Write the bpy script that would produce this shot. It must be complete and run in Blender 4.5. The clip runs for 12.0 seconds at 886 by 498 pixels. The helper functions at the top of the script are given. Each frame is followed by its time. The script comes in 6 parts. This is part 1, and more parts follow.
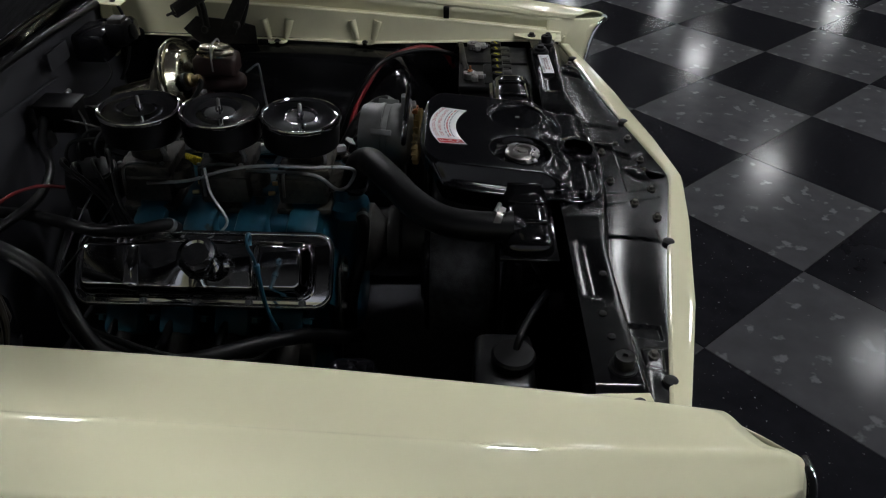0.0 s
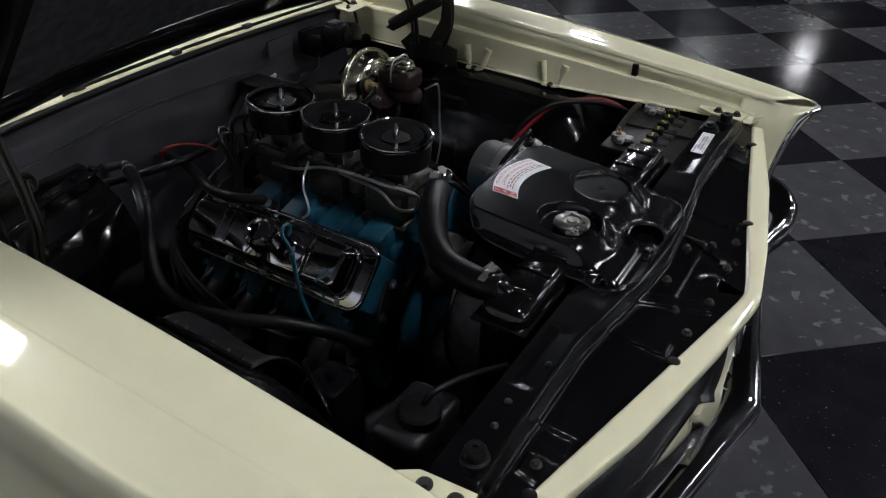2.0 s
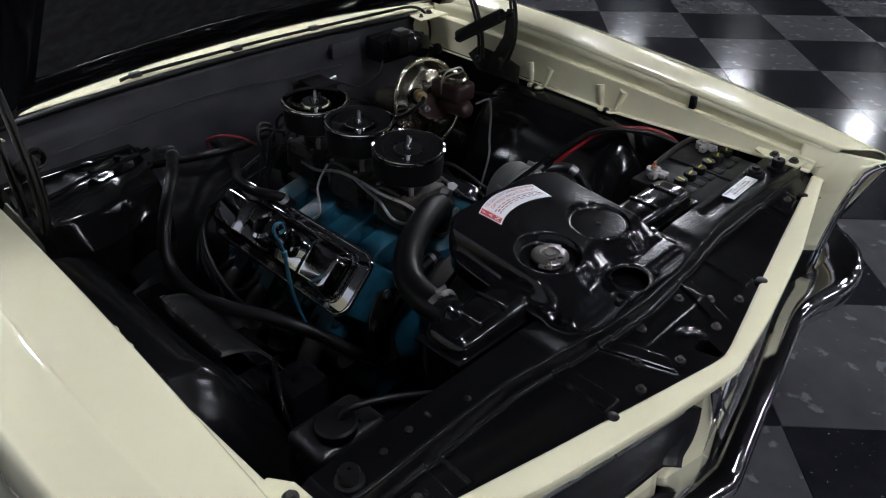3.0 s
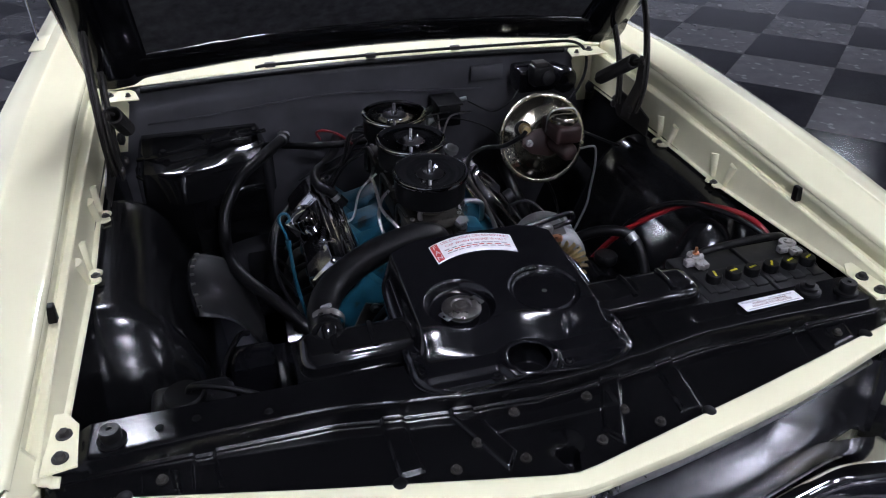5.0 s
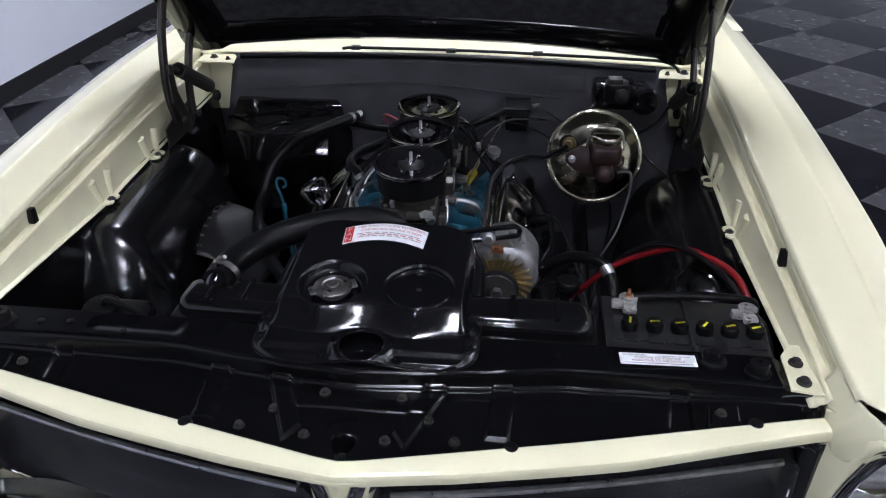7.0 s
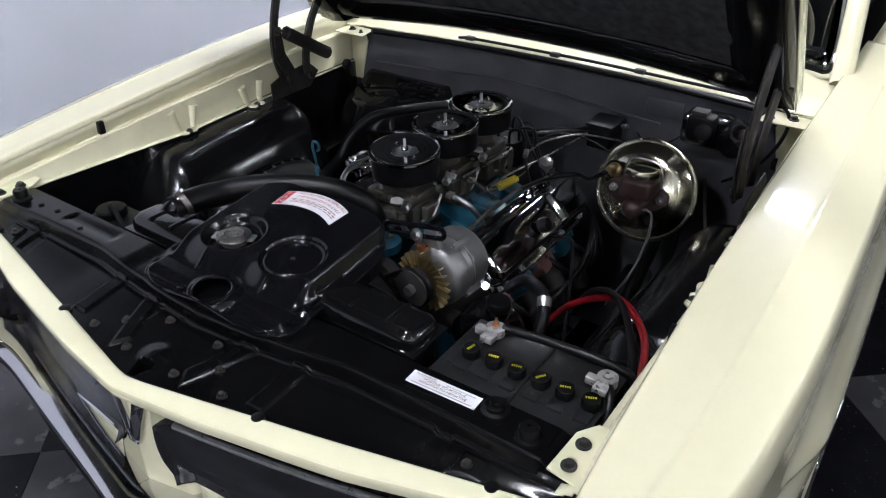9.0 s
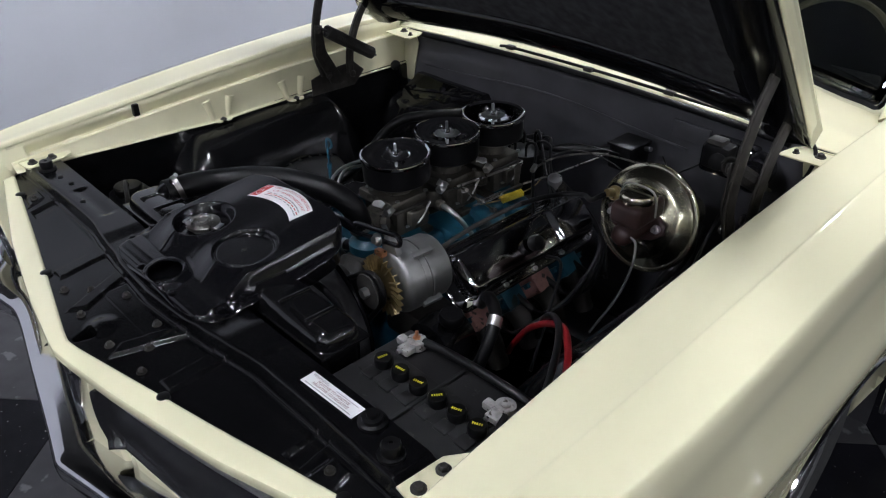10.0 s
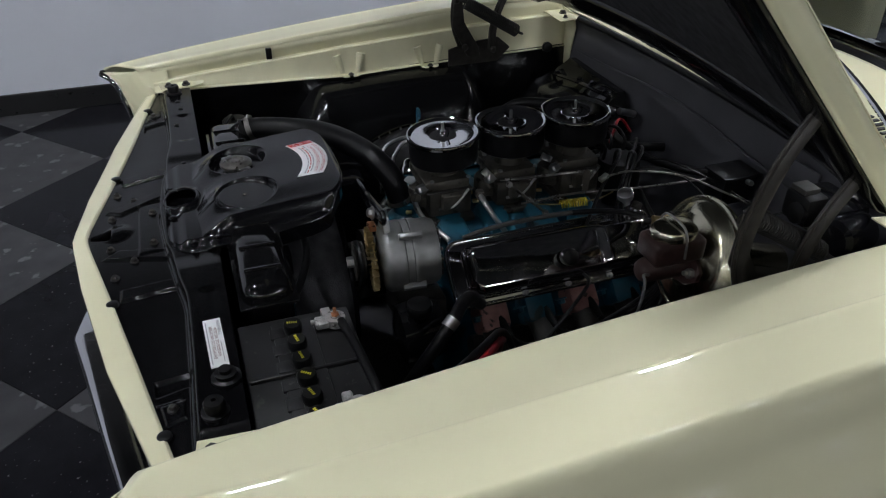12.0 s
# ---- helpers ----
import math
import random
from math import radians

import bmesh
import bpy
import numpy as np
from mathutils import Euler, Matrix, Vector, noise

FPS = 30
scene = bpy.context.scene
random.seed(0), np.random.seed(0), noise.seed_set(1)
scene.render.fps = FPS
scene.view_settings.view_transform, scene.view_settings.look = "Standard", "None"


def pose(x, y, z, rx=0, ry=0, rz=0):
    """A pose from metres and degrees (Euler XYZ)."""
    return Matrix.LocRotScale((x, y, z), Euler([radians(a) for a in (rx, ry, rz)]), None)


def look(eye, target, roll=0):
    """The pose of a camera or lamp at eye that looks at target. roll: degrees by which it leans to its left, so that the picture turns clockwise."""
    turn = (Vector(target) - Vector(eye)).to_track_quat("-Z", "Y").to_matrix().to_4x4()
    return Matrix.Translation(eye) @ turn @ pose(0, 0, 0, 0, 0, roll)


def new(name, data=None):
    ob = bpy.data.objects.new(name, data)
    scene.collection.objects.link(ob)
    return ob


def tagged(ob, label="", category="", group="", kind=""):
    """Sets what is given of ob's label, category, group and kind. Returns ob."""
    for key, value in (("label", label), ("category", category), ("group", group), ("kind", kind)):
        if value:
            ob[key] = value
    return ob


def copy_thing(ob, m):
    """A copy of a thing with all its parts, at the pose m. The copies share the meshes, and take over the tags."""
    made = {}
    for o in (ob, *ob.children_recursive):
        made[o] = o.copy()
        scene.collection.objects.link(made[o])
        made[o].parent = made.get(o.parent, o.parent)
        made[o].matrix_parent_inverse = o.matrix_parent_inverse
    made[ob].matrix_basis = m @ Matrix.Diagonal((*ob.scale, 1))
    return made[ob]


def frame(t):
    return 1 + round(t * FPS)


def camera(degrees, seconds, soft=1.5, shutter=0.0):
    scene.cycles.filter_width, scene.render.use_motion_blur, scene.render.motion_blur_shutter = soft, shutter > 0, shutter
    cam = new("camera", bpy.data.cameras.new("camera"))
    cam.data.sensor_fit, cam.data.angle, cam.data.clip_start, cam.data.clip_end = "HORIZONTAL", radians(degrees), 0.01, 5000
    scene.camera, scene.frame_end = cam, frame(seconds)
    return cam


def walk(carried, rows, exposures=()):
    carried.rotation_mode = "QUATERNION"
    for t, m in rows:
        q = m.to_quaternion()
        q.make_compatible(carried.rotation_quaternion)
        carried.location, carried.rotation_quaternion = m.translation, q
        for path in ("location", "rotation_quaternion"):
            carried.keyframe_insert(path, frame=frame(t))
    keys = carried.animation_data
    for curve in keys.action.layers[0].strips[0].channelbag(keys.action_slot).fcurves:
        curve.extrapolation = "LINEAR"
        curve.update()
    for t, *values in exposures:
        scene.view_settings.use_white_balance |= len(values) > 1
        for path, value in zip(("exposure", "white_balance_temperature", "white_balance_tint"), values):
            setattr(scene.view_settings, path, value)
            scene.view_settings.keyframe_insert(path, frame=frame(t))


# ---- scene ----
cam = camera(60.9, 12.0, soft=1.15)
# seconds, place of the eye, place it looks at, roll in degrees
PATH = [
    (0, (-1.359, 0.437, 1.605), (0.266, 0.468, 0.44), 0.6),
    (0.5, (-1.345, 0.293, 1.603), (0.284, 0.542, 0.469), 0.8),
    (1, (-1.31, 0.152, 1.619), (0.275, 0.633, 0.498), 0.7),
    (1.5, (-1.254, 0.024, 1.631), (0.257, 0.705, 0.511), 0.6),
    (2, (-1.189, -0.099, 1.635), (0.228, 0.769, 0.522), 0.5),
    (2.5, (-1.101, -0.223, 1.638), (0.195, 0.83, 0.536), 0.3),
    (3, (-0.982, -0.319, 1.644), (0.212, 0.85, 0.544), 0.5),
    (3.5, (-0.855, -0.41, 1.644), (0.203, 0.892, 0.554), 0.6),
    (3.7, (-0.807, -0.446, 1.648), (0.178, 0.917, 0.565), 0.6),
    (5.3, (-0.291, -0.673, 1.647), (0.1, 0.985, 0.598), -0.3),
    (5.5, (-0.228, -0.692, 1.646), (0.101, 0.98, 0.599), -0.4),
    (6, (-0.07, -0.73, 1.641), (0.102, 0.97, 0.601), -0.3),
    (6.5, (0.078, -0.737, 1.64), (0.073, 0.97, 0.597), -0.1),
    (7, (0.228, -0.728, 1.637), (0.046, 0.971, 0.598), 0.1),
    (7.2, (0.296, -0.719, 1.638), (0.037, 0.968, 0.595), 0.3),
    (9, (0.927, -0.474, 1.63), (-0.026, 0.94, 0.585), 0.4),
    (9.5, (1.066, -0.368, 1.641), (-0.032, 0.933, 0.592), 0.2),
    (10, (1.173, -0.251, 1.642), (-0.046, 0.943, 0.598), 0.4),
    (10.5, (1.257, -0.109, 1.639), (-0.081, 0.937, 0.582), 0.1),
    (11, (1.318, 0.022, 1.636), (-0.125, 0.906, 0.57), -0.1),
    (11.5, (1.368, 0.134, 1.634), (-0.153, 0.86, 0.557), -0.1),
    (12, (1.417, 0.253, 1.641), (-0.157, 0.805, 0.538), 0.3),
]
EXPOSURES = [(0.0, -0.38, 6750, 11), (1.0, -0.36, 6750, 11), (2.5, 0.02, 6500, 15), (3.5, 0.2, 6330, 17), (5.5, 0.58, 6050, 21), (6.5, 0.54, 6100, 20), (9.0, 0.62, 6380, 16), (10.0, 0.34, 6450, 15), (11.0, 0.06, 6480, 14), (12.0, -0.18, 6520, 12)]
walk(cam, [(t, look(eye, target, roll)) for t, eye, target, roll in PATH], EXPOSURES)

# ---- world and lamps: a closed showroom lit by rows of ceiling fixtures ----
world = bpy.data.worlds.new("world")
scene.world = world
world.use_nodes = True
world.node_tree.nodes["Background"].inputs[0].default_value = (0.5, 0.55, 0.65, 1)
world.node_tree.nodes["Background"].inputs[1].default_value = 0.02
LAMP_HEIGHT = 4.0
LAMP_POWER = 160.0
LAMPS = [(4.4, -9.15), (4.4, -6.7), (4.6, -4.1), (4.1, -1.5), (5.25, 2.75)]
LAMPS += [(x, -9.15 + 2.45 * k) for x in (8.75, 13.1) for k in range(8) if k != 4 and (x, k) != (13.1, 1)]
LAMPS += [(16.9, -4.5), (16.9, -2.1), (15.9, -8.1), (16.3, 1.6)]
# The fixture at (-1.2, 3.4) is an added fill for the passenger's fender.
SHORT_LAMPS = [(0.05, -7.85), (0.05, -5.4), (0.05, -2.95), (0.05, -0.5), (0.05, 1.95), (0.4, 5.2), (-1.2, 3.4)]
ROOM = (-2.9, 21.0, -11.0, 13.0)

# ---- materials ----
def nodes_of(name):
    m = bpy.data.materials.new(name)
    m.use_nodes = True
    t = m.node_tree
    return m, t, t.nodes["Principled BSDF"]


def mat(name, color, rough=0.5, metal=0.0, vary=0.12, scale=30.0, grain=0.0, grain_scale=400.0, coat=0.0, rough_vary=0.08,
        spot=None, spot_scale=60.0, spot_cut=0.62, spread=0.0):
    """A painted, cast or moulded surface: broad mottling, fine grain, uneven gloss and, where given, specks of another colour."""
    m, t, b = nodes_of(name)
    link, make = t.links.new, t.nodes.new
    co = make("ShaderNodeTexCoord")
    n1, n2 = make("ShaderNodeTexNoise"), make("ShaderNodeTexNoise")
    n1.inputs["Scale"].default_value, n1.inputs["Detail"].default_value = scale, 4
    n2.inputs["Scale"].default_value, n2.inputs["Detail"].default_value = grain_scale, 2
    link(co.outputs["Object"], n1.inputs["Vector"])
    link(co.outputs["Object"], n2.inputs["Vector"])
    ramp = make("ShaderNodeMapRange")
    ramp.inputs["From Min"].default_value, ramp.inputs["From Max"].default_value = 0.3, 0.7
    ramp.inputs["To Min"].default_value, ramp.inputs["To Max"].default_value = 1 - vary, 1 + vary
    link(n1.outputs["Fac"], ramp.inputs["Value"])
    out = ramp.outputs[0]
    if spread:
        info, more, times = make("ShaderNodeObjectInfo"), make("ShaderNodeMapRange"), make("ShaderNodeMath")
        more.inputs["To Min"].default_value, more.inputs["To Max"].default_value = 1 - spread, 1 + spread
        times.operation = "MULTIPLY"
        link(info.outputs["Random"], more.inputs["Value"])
        link(out, times.inputs[0])
        link(more.outputs[0], times.inputs[1])
        out = times.outputs[0]
    mul = make("ShaderNodeMix")
    mul.data_type, mul.blend_type = "RGBA", "MULTIPLY"
    mul.inputs[0].default_value = 1
    mul.inputs[6].default_value = (*color, 1)
    link(out, mul.inputs[7])
    shade = mul.outputs[2]
    if spot:
        n3, cut, mix = make("ShaderNodeTexNoise"), make("ShaderNodeMapRange"), make("ShaderNodeMix")
        n3.inputs["Scale"].default_value, n3.inputs["Detail"].default_value = spot_scale, 3
        link(co.outputs["Object"], n3.inputs["Vector"])
        cut.inputs["From Min"].default_value, cut.inputs["From Max"].default_value = spot_cut, spot_cut + 0.06
        link(n3.outputs["Fac"], cut.inputs["Value"])
        mix.data_type = "RGBA"
        mix.inputs[7].default_value = (*spot, 1)
        link(cut.outputs[0], mix.inputs[0])
        link(shade, mix.inputs[6])
        shade = mix.outputs[2]
    link(shade, b.inputs["Base Color"])
    rr = make("ShaderNodeMapRange")
    rr.inputs["From Min"].default_value, rr.inputs["From Max"].default_value = 0.3, 0.7
    rr.inputs["To Min"].default_value, rr.inputs["To Max"].default_value = max(0.02, rough - rough_vary), rough + rough_vary
    link(n1.outputs["Fac"], rr.inputs["Value"])
    link(rr.outputs[0], b.inputs["Roughness"])
    b.inputs["Metallic"].default_value = metal
    b.inputs["Coat Weight"].default_value = coat
    b.inputs["Coat Roughness"].default_value = 0.04
    if grain:
        bump = make("ShaderNodeBump")
        bump.inputs["Strength"].default_value, bump.inputs["Distance"].default_value = grain, 0.002
        link(n2.outputs["Fac"], bump.inputs["Height"])
        link(bump.outputs[0], b.inputs["Normal"])
    return m



def shine(m, specular, coat=None, coat_rough=None):
    """The share of gloss that a surface's own layer and its clear coat give."""
    b = m.node_tree.nodes["Principled BSDF"]
    b.inputs["Specular IOR Level"].default_value = specular
    if coat is not None:
        b.inputs["Coat Weight"].default_value, b.inputs["Coat Roughness"].default_value = coat, coat_rough


CREAM = mat("cream_paint", (0.74, 0.71, 0.49), 0.2, vary=0.012, scale=4, coat=0.8, rough_vary=0.02)
shine(CREAM, 0.04, 1.0, 0.045)
CREAM_IN = mat("cream_paint_inner", (0.66, 0.63, 0.43), 0.4, vary=0.05, scale=14, coat=0.2)
GLOSS = mat("gloss_black_paint", (0.004, 0.004, 0.0045), 0.12, vary=0.2, scale=18, coat=0.3, rough_vary=0.012)
SATIN = mat("satin_black_paint", (0.004, 0.004, 0.005), 0.14, vary=0.2, scale=25, rough_vary=0.015)
shine(SATIN, 0.40)
SEMI = mat("semi_gloss_black_pressing", (0.004, 0.004, 0.0045), 0.17, vary=0.25, scale=9, grain=0.004, grain_scale=60, rough_vary=0.04)
shine(GLOSS, 0.32)
SUPPORT = mat("black_enamel_support", (0.003, 0.003, 0.0035), 0.17, vary=0.2, scale=14, rough_vary=0.015)
shine(SUPPORT, 0.27)
MATTE = mat("matte_black_firewall", (0.054, 0.054, 0.062), 0.5, vary=0.25, scale=12, grain=0.15, grain_scale=500)
UNDER = mat("black_hood_insulation", (0.048, 0.048, 0.052), 0.85, vary=0.4, scale=40, grain=0.6, grain_scale=350)
shine(UNDER, 0.08)
RUBBER = mat("black_rubber", (0.0035, 0.0035, 0.004), 0.38, vary=0.2, scale=40, grain=0.05)
shine(RUBBER, 0.22)
PLASTIC = mat("black_battery_plastic", (0.014, 0.014, 0.0148), 0.4, vary=0.25, scale=35, grain=0.08, spot=(0.05, 0.048, 0.045), spot_scale=45, spot_cut=0.66)
shine(PLASTIC, 0.3)
CHROME = mat("chrome", (0.66, 0.66, 0.68), 0.075, 1.0, vary=0.03, rough_vary=0.03, scale=20)
STEEL = mat("bright_steel", (0.45, 0.45, 0.45), 0.36, 1.0, vary=0.15, scale=60, rough_vary=0.1)
ALUM = mat("cast_aluminium", (0.25, 0.25, 0.25), 0.45, 0.8, vary=0.12, scale=50, grain=0.2, grain_scale=700)
CARB = mat("cast_carburettor_metal", (0.066, 0.061, 0.052), 0.5, 0.6, vary=0.35, scale=45, grain=0.25, spot=(0.02, 0.018, 0.015), spot_scale=40, spot_cut=0.58)
LEAD = mat("battery_clamp_lead", (0.38, 0.37, 0.36), 0.5, 0.6, vary=0.3, scale=90, grain=0.3, spot=(0.1, 0.09, 0.08), spot_scale=120)
TEAL = mat("teal_engine_enamel", (0.007, 0.062, 0.098), 0.4, vary=0.3, scale=25, grain=0.15, grain_scale=250, spot=(0.015, 0.02, 0.022), spot_scale=22, spot_cut=0.64)
RUST = mat("worn_pink_primer_manifold", (0.33, 0.165, 0.15), 0.7, vary=0.3, scale=40, grain=0.3, spot=(0.05, 0.035, 0.03), spot_scale=60, spot_cut=0.6)
IRON = mat("dark_cast_iron", (0.03, 0.028, 0.026), 0.6, 0.3, vary=0.35, scale=40, grain=0.4, grain_scale=250)
BROWN = mat("brown_cast_master_cylinder", (0.035, 0.017, 0.015), 0.45, 0.2, vary=0.3, scale=40, grain=0.3)
ZINC = mat("gold_zinc_plate", (0.54, 0.51, 0.39), 0.19, 1.0, vary=0.15, scale=12, rough_vary=0.08)
BRASS = mat("yellow_zinc", (0.34, 0.26, 0.13), 0.35, 0.9, vary=0.2, scale=60)
COPPER = mat("copper", (0.55, 0.24, 0.12), 0.35, 0.9, vary=0.2)
RED = mat("red_cable", (0.17, 0.005, 0.008), 0.35, vary=0.1)
WHITE = mat("white_label", (0.72, 0.72, 0.74), 0.4, vary=0.03)
REDINK = mat("red_print", (0.42, 0.03, 0.03), 0.45, vary=0.03)
GREYINK = mat("grey_print", (0.25, 0.25, 0.27), 0.5, vary=0.03)
YELLOW = mat("yellow_print", (0.62, 0.55, 0.03), 0.5, vary=0.05)
YELLOWP = mat("yellow_plastic_tag", (0.45, 0.34, 0.02), 0.4, vary=0.1)
BOTTLE = mat("dark_washer_bottle_plastic", (0.007, 0.007, 0.008), 0.3, vary=0.2, scale=20, grain=0.05)
GREYARM = mat("worn_grey_hinge_steel", (0.045, 0.041, 0.037), 0.42, 0.6, vary=0.3, scale=50, grain=0.1)
TILE_L = mat("grey_vinyl_tile", (0.052, 0.052, 0.056), 0.13, vary=0.14, scale=9, rough_vary=0.02, spot=(0.11, 0.11, 0.115), spot_scale=14, spot_cut=0.6, spread=0.08)
TILE_D = mat("black_vinyl_tile", (0.009, 0.009, 0.0115), 0.13, vary=0.25, scale=8, rough_vary=0.025, spot=(0.16, 0.16, 0.165), spot_scale=70, spot_cut=0.685, spread=0.15)
shine(TILE_L, 0.055)
shine(TILE_D, 0.07)
GROUT = mat("floor_joint", (0.05, 0.05, 0.052), 0.7, vary=0.2)
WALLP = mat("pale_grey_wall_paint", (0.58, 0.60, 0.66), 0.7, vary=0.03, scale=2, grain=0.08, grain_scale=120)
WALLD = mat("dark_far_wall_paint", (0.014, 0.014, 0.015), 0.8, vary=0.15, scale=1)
BASE = mat("black_rubber_base", (0.012, 0.012, 0.013), 0.35, vary=0.1)
CEIL = mat("dark_painted_ceiling", (0.009, 0.009, 0.010), 0.8, vary=0.15, scale=1)
TYRE = mat("tyre_rubber", (0.02, 0.02, 0.021), 0.75, vary=0.2, scale=20, grain=0.2)
TRIM = mat("interior_dark_trim", (0.012, 0.012, 0.014), 0.5, vary=0.2, scale=10)
GRILLE = mat("black_grille_paint", (0.014, 0.014, 0.016), 0.25, vary=0.15, scale=20, rough_vary=0.01)

LENS = mat("fluted_headlight_glass", (0.42, 0.43, 0.44), 0.08, vary=0.35, scale=60, coat=1.0, grain=0.3, grain_scale=130)
TEXT = mat("faded_print", (0.22, 0.13, 0.13), 0.5, vary=0.05)
TAN = mat("tan_steering_wheel_plastic", (0.16, 0.14, 0.09), 0.35, vary=0.1)
RODS = mat("dull_steel_rod", (0.19, 0.18, 0.17), 0.32, 0.9, vary=0.3, scale=60)
LAMP, lamp_tree, lamp_bsdf = nodes_of("lamp_diffuser")
lamp_bsdf.inputs["Base Color"].default_value = (0.8, 0.8, 0.8, 1)
lamp_bsdf.inputs["Emission Color"].default_value = (0.90, 0.95, 1.0, 1)
lamp_bsdf.inputs["Emission Strength"].default_value = LAMP_POWER

# Diffuser with emission cut to a third, to tame glare and floor brightness.
LAMP_WEAK = LAMP.copy()
LAMP_WEAK.name = "worn_lamp_diffuser"
LAMP_WEAK.node_tree.nodes["Principled BSDF"].inputs["Emission Strength"].default_value = 0.34 * LAMP_POWER
GLASS, glass_tree, glass_bsdf = nodes_of("clear_glass")
glass_bsdf.inputs["Base Color"].default_value = (0.85, 0.9, 0.9, 1)
glass_bsdf.inputs["Roughness"].default_value = 0.02
glass_bsdf.inputs["Transmission Weight"].default_value = 1.0


# ---- building helpers ----
PLACE = {}


def thing(name, at, label, category, group="", kind=""):
    ob = new(name)
    ob.empty_display_size = 0.05
    ob.location = at
    PLACE[ob] = Vector(at)
    return tagged(ob, label, category, group, kind)


def part(name, bm, material, parent=None, label="", smooth=True, solid=0.0, bevel=0.0):
    """One mesh object from a bmesh in world metres, under its thing or part."""
    here = PLACE.get(parent, Vector())
    bmesh.ops.translate(bm, verts=bm.verts, vec=-here)
    me = bpy.data.meshes.new(name)
    bm.to_mesh(me)
    bm.free()
    if smooth:
        me.polygons.foreach_set("use_smooth", [True] * len(me.polygons))
        me.set_sharp_from_angle(angle=radians(38))
    me.materials.append(material)
    ob = new(name, me)
    if parent is not None:
        ob.parent = parent
    PLACE[ob] = here
    if solid:
        mod = ob.modifiers.new("thickness", "SOLIDIFY")
        mod.thickness, mod.offset = solid, -1
    if bevel:
        mod = ob.modifiers.new("edge", "BEVEL")
        mod.width, mod.segments, mod.limit_method, mod.angle_limit = bevel, 2, "ANGLE", radians(40)
    return tagged(ob, label)


def B():
    return bmesh.new()


def add(bm, verts, faces):
    vs = [bm.verts.new(v) for v in verts]
    for f in faces:
        try:
            bm.faces.new([vs[i] for i in f])
        except ValueError:
            pass
    return bm


def box(bm, x, y, z, m=None, taper=0.0, r=0.0, seg=2):
    """A box over the spans x, y, z (tapered towards its top, its edges rounded by r), then moved by m."""
    cx, cy = (x[0] + x[1]) / 2, (y[0] + y[1]) / 2
    vs = []
    for k, zz in enumerate(z):
        for xx, yy in ((x[0], y[0]), (x[1], y[0]), (x[1], y[1]), (x[0], y[1])):
            q = 1 - taper * k
            vs.append(Vector((cx + (xx - cx) * q, cy + (yy - cy) * q, zz)))
    b = bmesh.new()
    add(b, vs, [(3, 2, 1, 0), (4, 5, 6, 7), (0, 1, 5, 4), (1, 2, 6, 5), (2, 3, 7, 6), (3, 0, 4, 7)])
    if r:
        bmesh.ops.bevel(b, geom=list(b.edges), offset=r, segments=seg, affect="EDGES", profile=0.5)
    return merge(bm, b, m)


def merge(bm, b, m=None):
    if m is not None:
        bmesh.ops.transform(b, matrix=m, verts=b.verts)
    b.verts.index_update()
    add(bm, [v.co.copy() for v in b.verts], [[v.index for v in f.verts] for f in b.faces])
    b.free()
    return bm


def lathe(bm, profile, m, seg=28, ends=True):
    """A turned form: (radius, height) pairs round the z axis of m."""
    vs, fs = [], []
    for r, h in profile:
        for k in range(seg):
            a = 2 * math.pi * k / seg
            vs.append(m @ Vector((r * math.cos(a), r * math.sin(a), h)))
    for i in range(len(profile) - 1):
        for k in range(seg):
            k2 = (k + 1) % seg
            fs.append((i * seg + k, i * seg + k2, (i + 1) * seg + k2, (i + 1) * seg + k))
    if ends:
        fs.append(tuple(reversed(range(seg))))
        fs.append(tuple(range((len(profile) - 1) * seg, len(profile) * seg)))
    return add(bm, vs, fs)


def aim(at, way):
    """A frame at a place whose z axis points along way."""
    return Matrix.Translation(at) @ Vector(way).to_track_quat("Z", "Y").to_matrix().to_4x4()


def smooth_path(pts, n=8):
    pts = [Vector(p) for p in pts]
    ext = [2 * pts[0] - pts[1], *pts, 2 * pts[-1] - pts[-2]]
    out = []
    for i in range(1, len(ext) - 2):
        a, b, c, d = ext[i - 1 : i + 3]
        for k in range(n):
            t = k / n
            out.append(0.5 * (2 * b + (c - a) * t + (2 * a - 5 * b + 4 * c - d) * t * t + (3 * b - a - 3 * c + d) * t**3))
    return [*out, pts[-1]]


def tube(bm, pts, r, seg=10, n=8, curve=True, flat=1.0):
    """A hose, wire or rod along pts; r is one radius or one for each end."""
    path = smooth_path(pts, n) if curve else [Vector(p) for p in pts]
    r0, r1 = r if isinstance(r, tuple) else (r, r)
    side = None
    vs, fs = [], []
    for i, p in enumerate(path):
        way = (path[min(i + 1, len(path) - 1)] - path[max(i - 1, 0)]).normalized()
        if side is None:
            side = way.orthogonal().normalized()
        side = (side - way * side.dot(way)).normalized()
        up = way.cross(side)
        rr = r0 + (r1 - r0) * i / (len(path) - 1)
        for k in range(seg):
            a = 2 * math.pi * k / seg
            vs.append(p + rr * (math.cos(a) * side + flat * math.sin(a) * up))
    for i in range(len(path) - 1):
        for k in range(seg):
            k2 = (k + 1) % seg
            fs.append((i * seg + k, i * seg + k2, (i + 1) * seg + k2, (i + 1) * seg + k))
    fs += [tuple(reversed(range(seg))), tuple(range((len(path) - 1) * seg, len(path) * seg))]
    return add(bm, vs, fs)


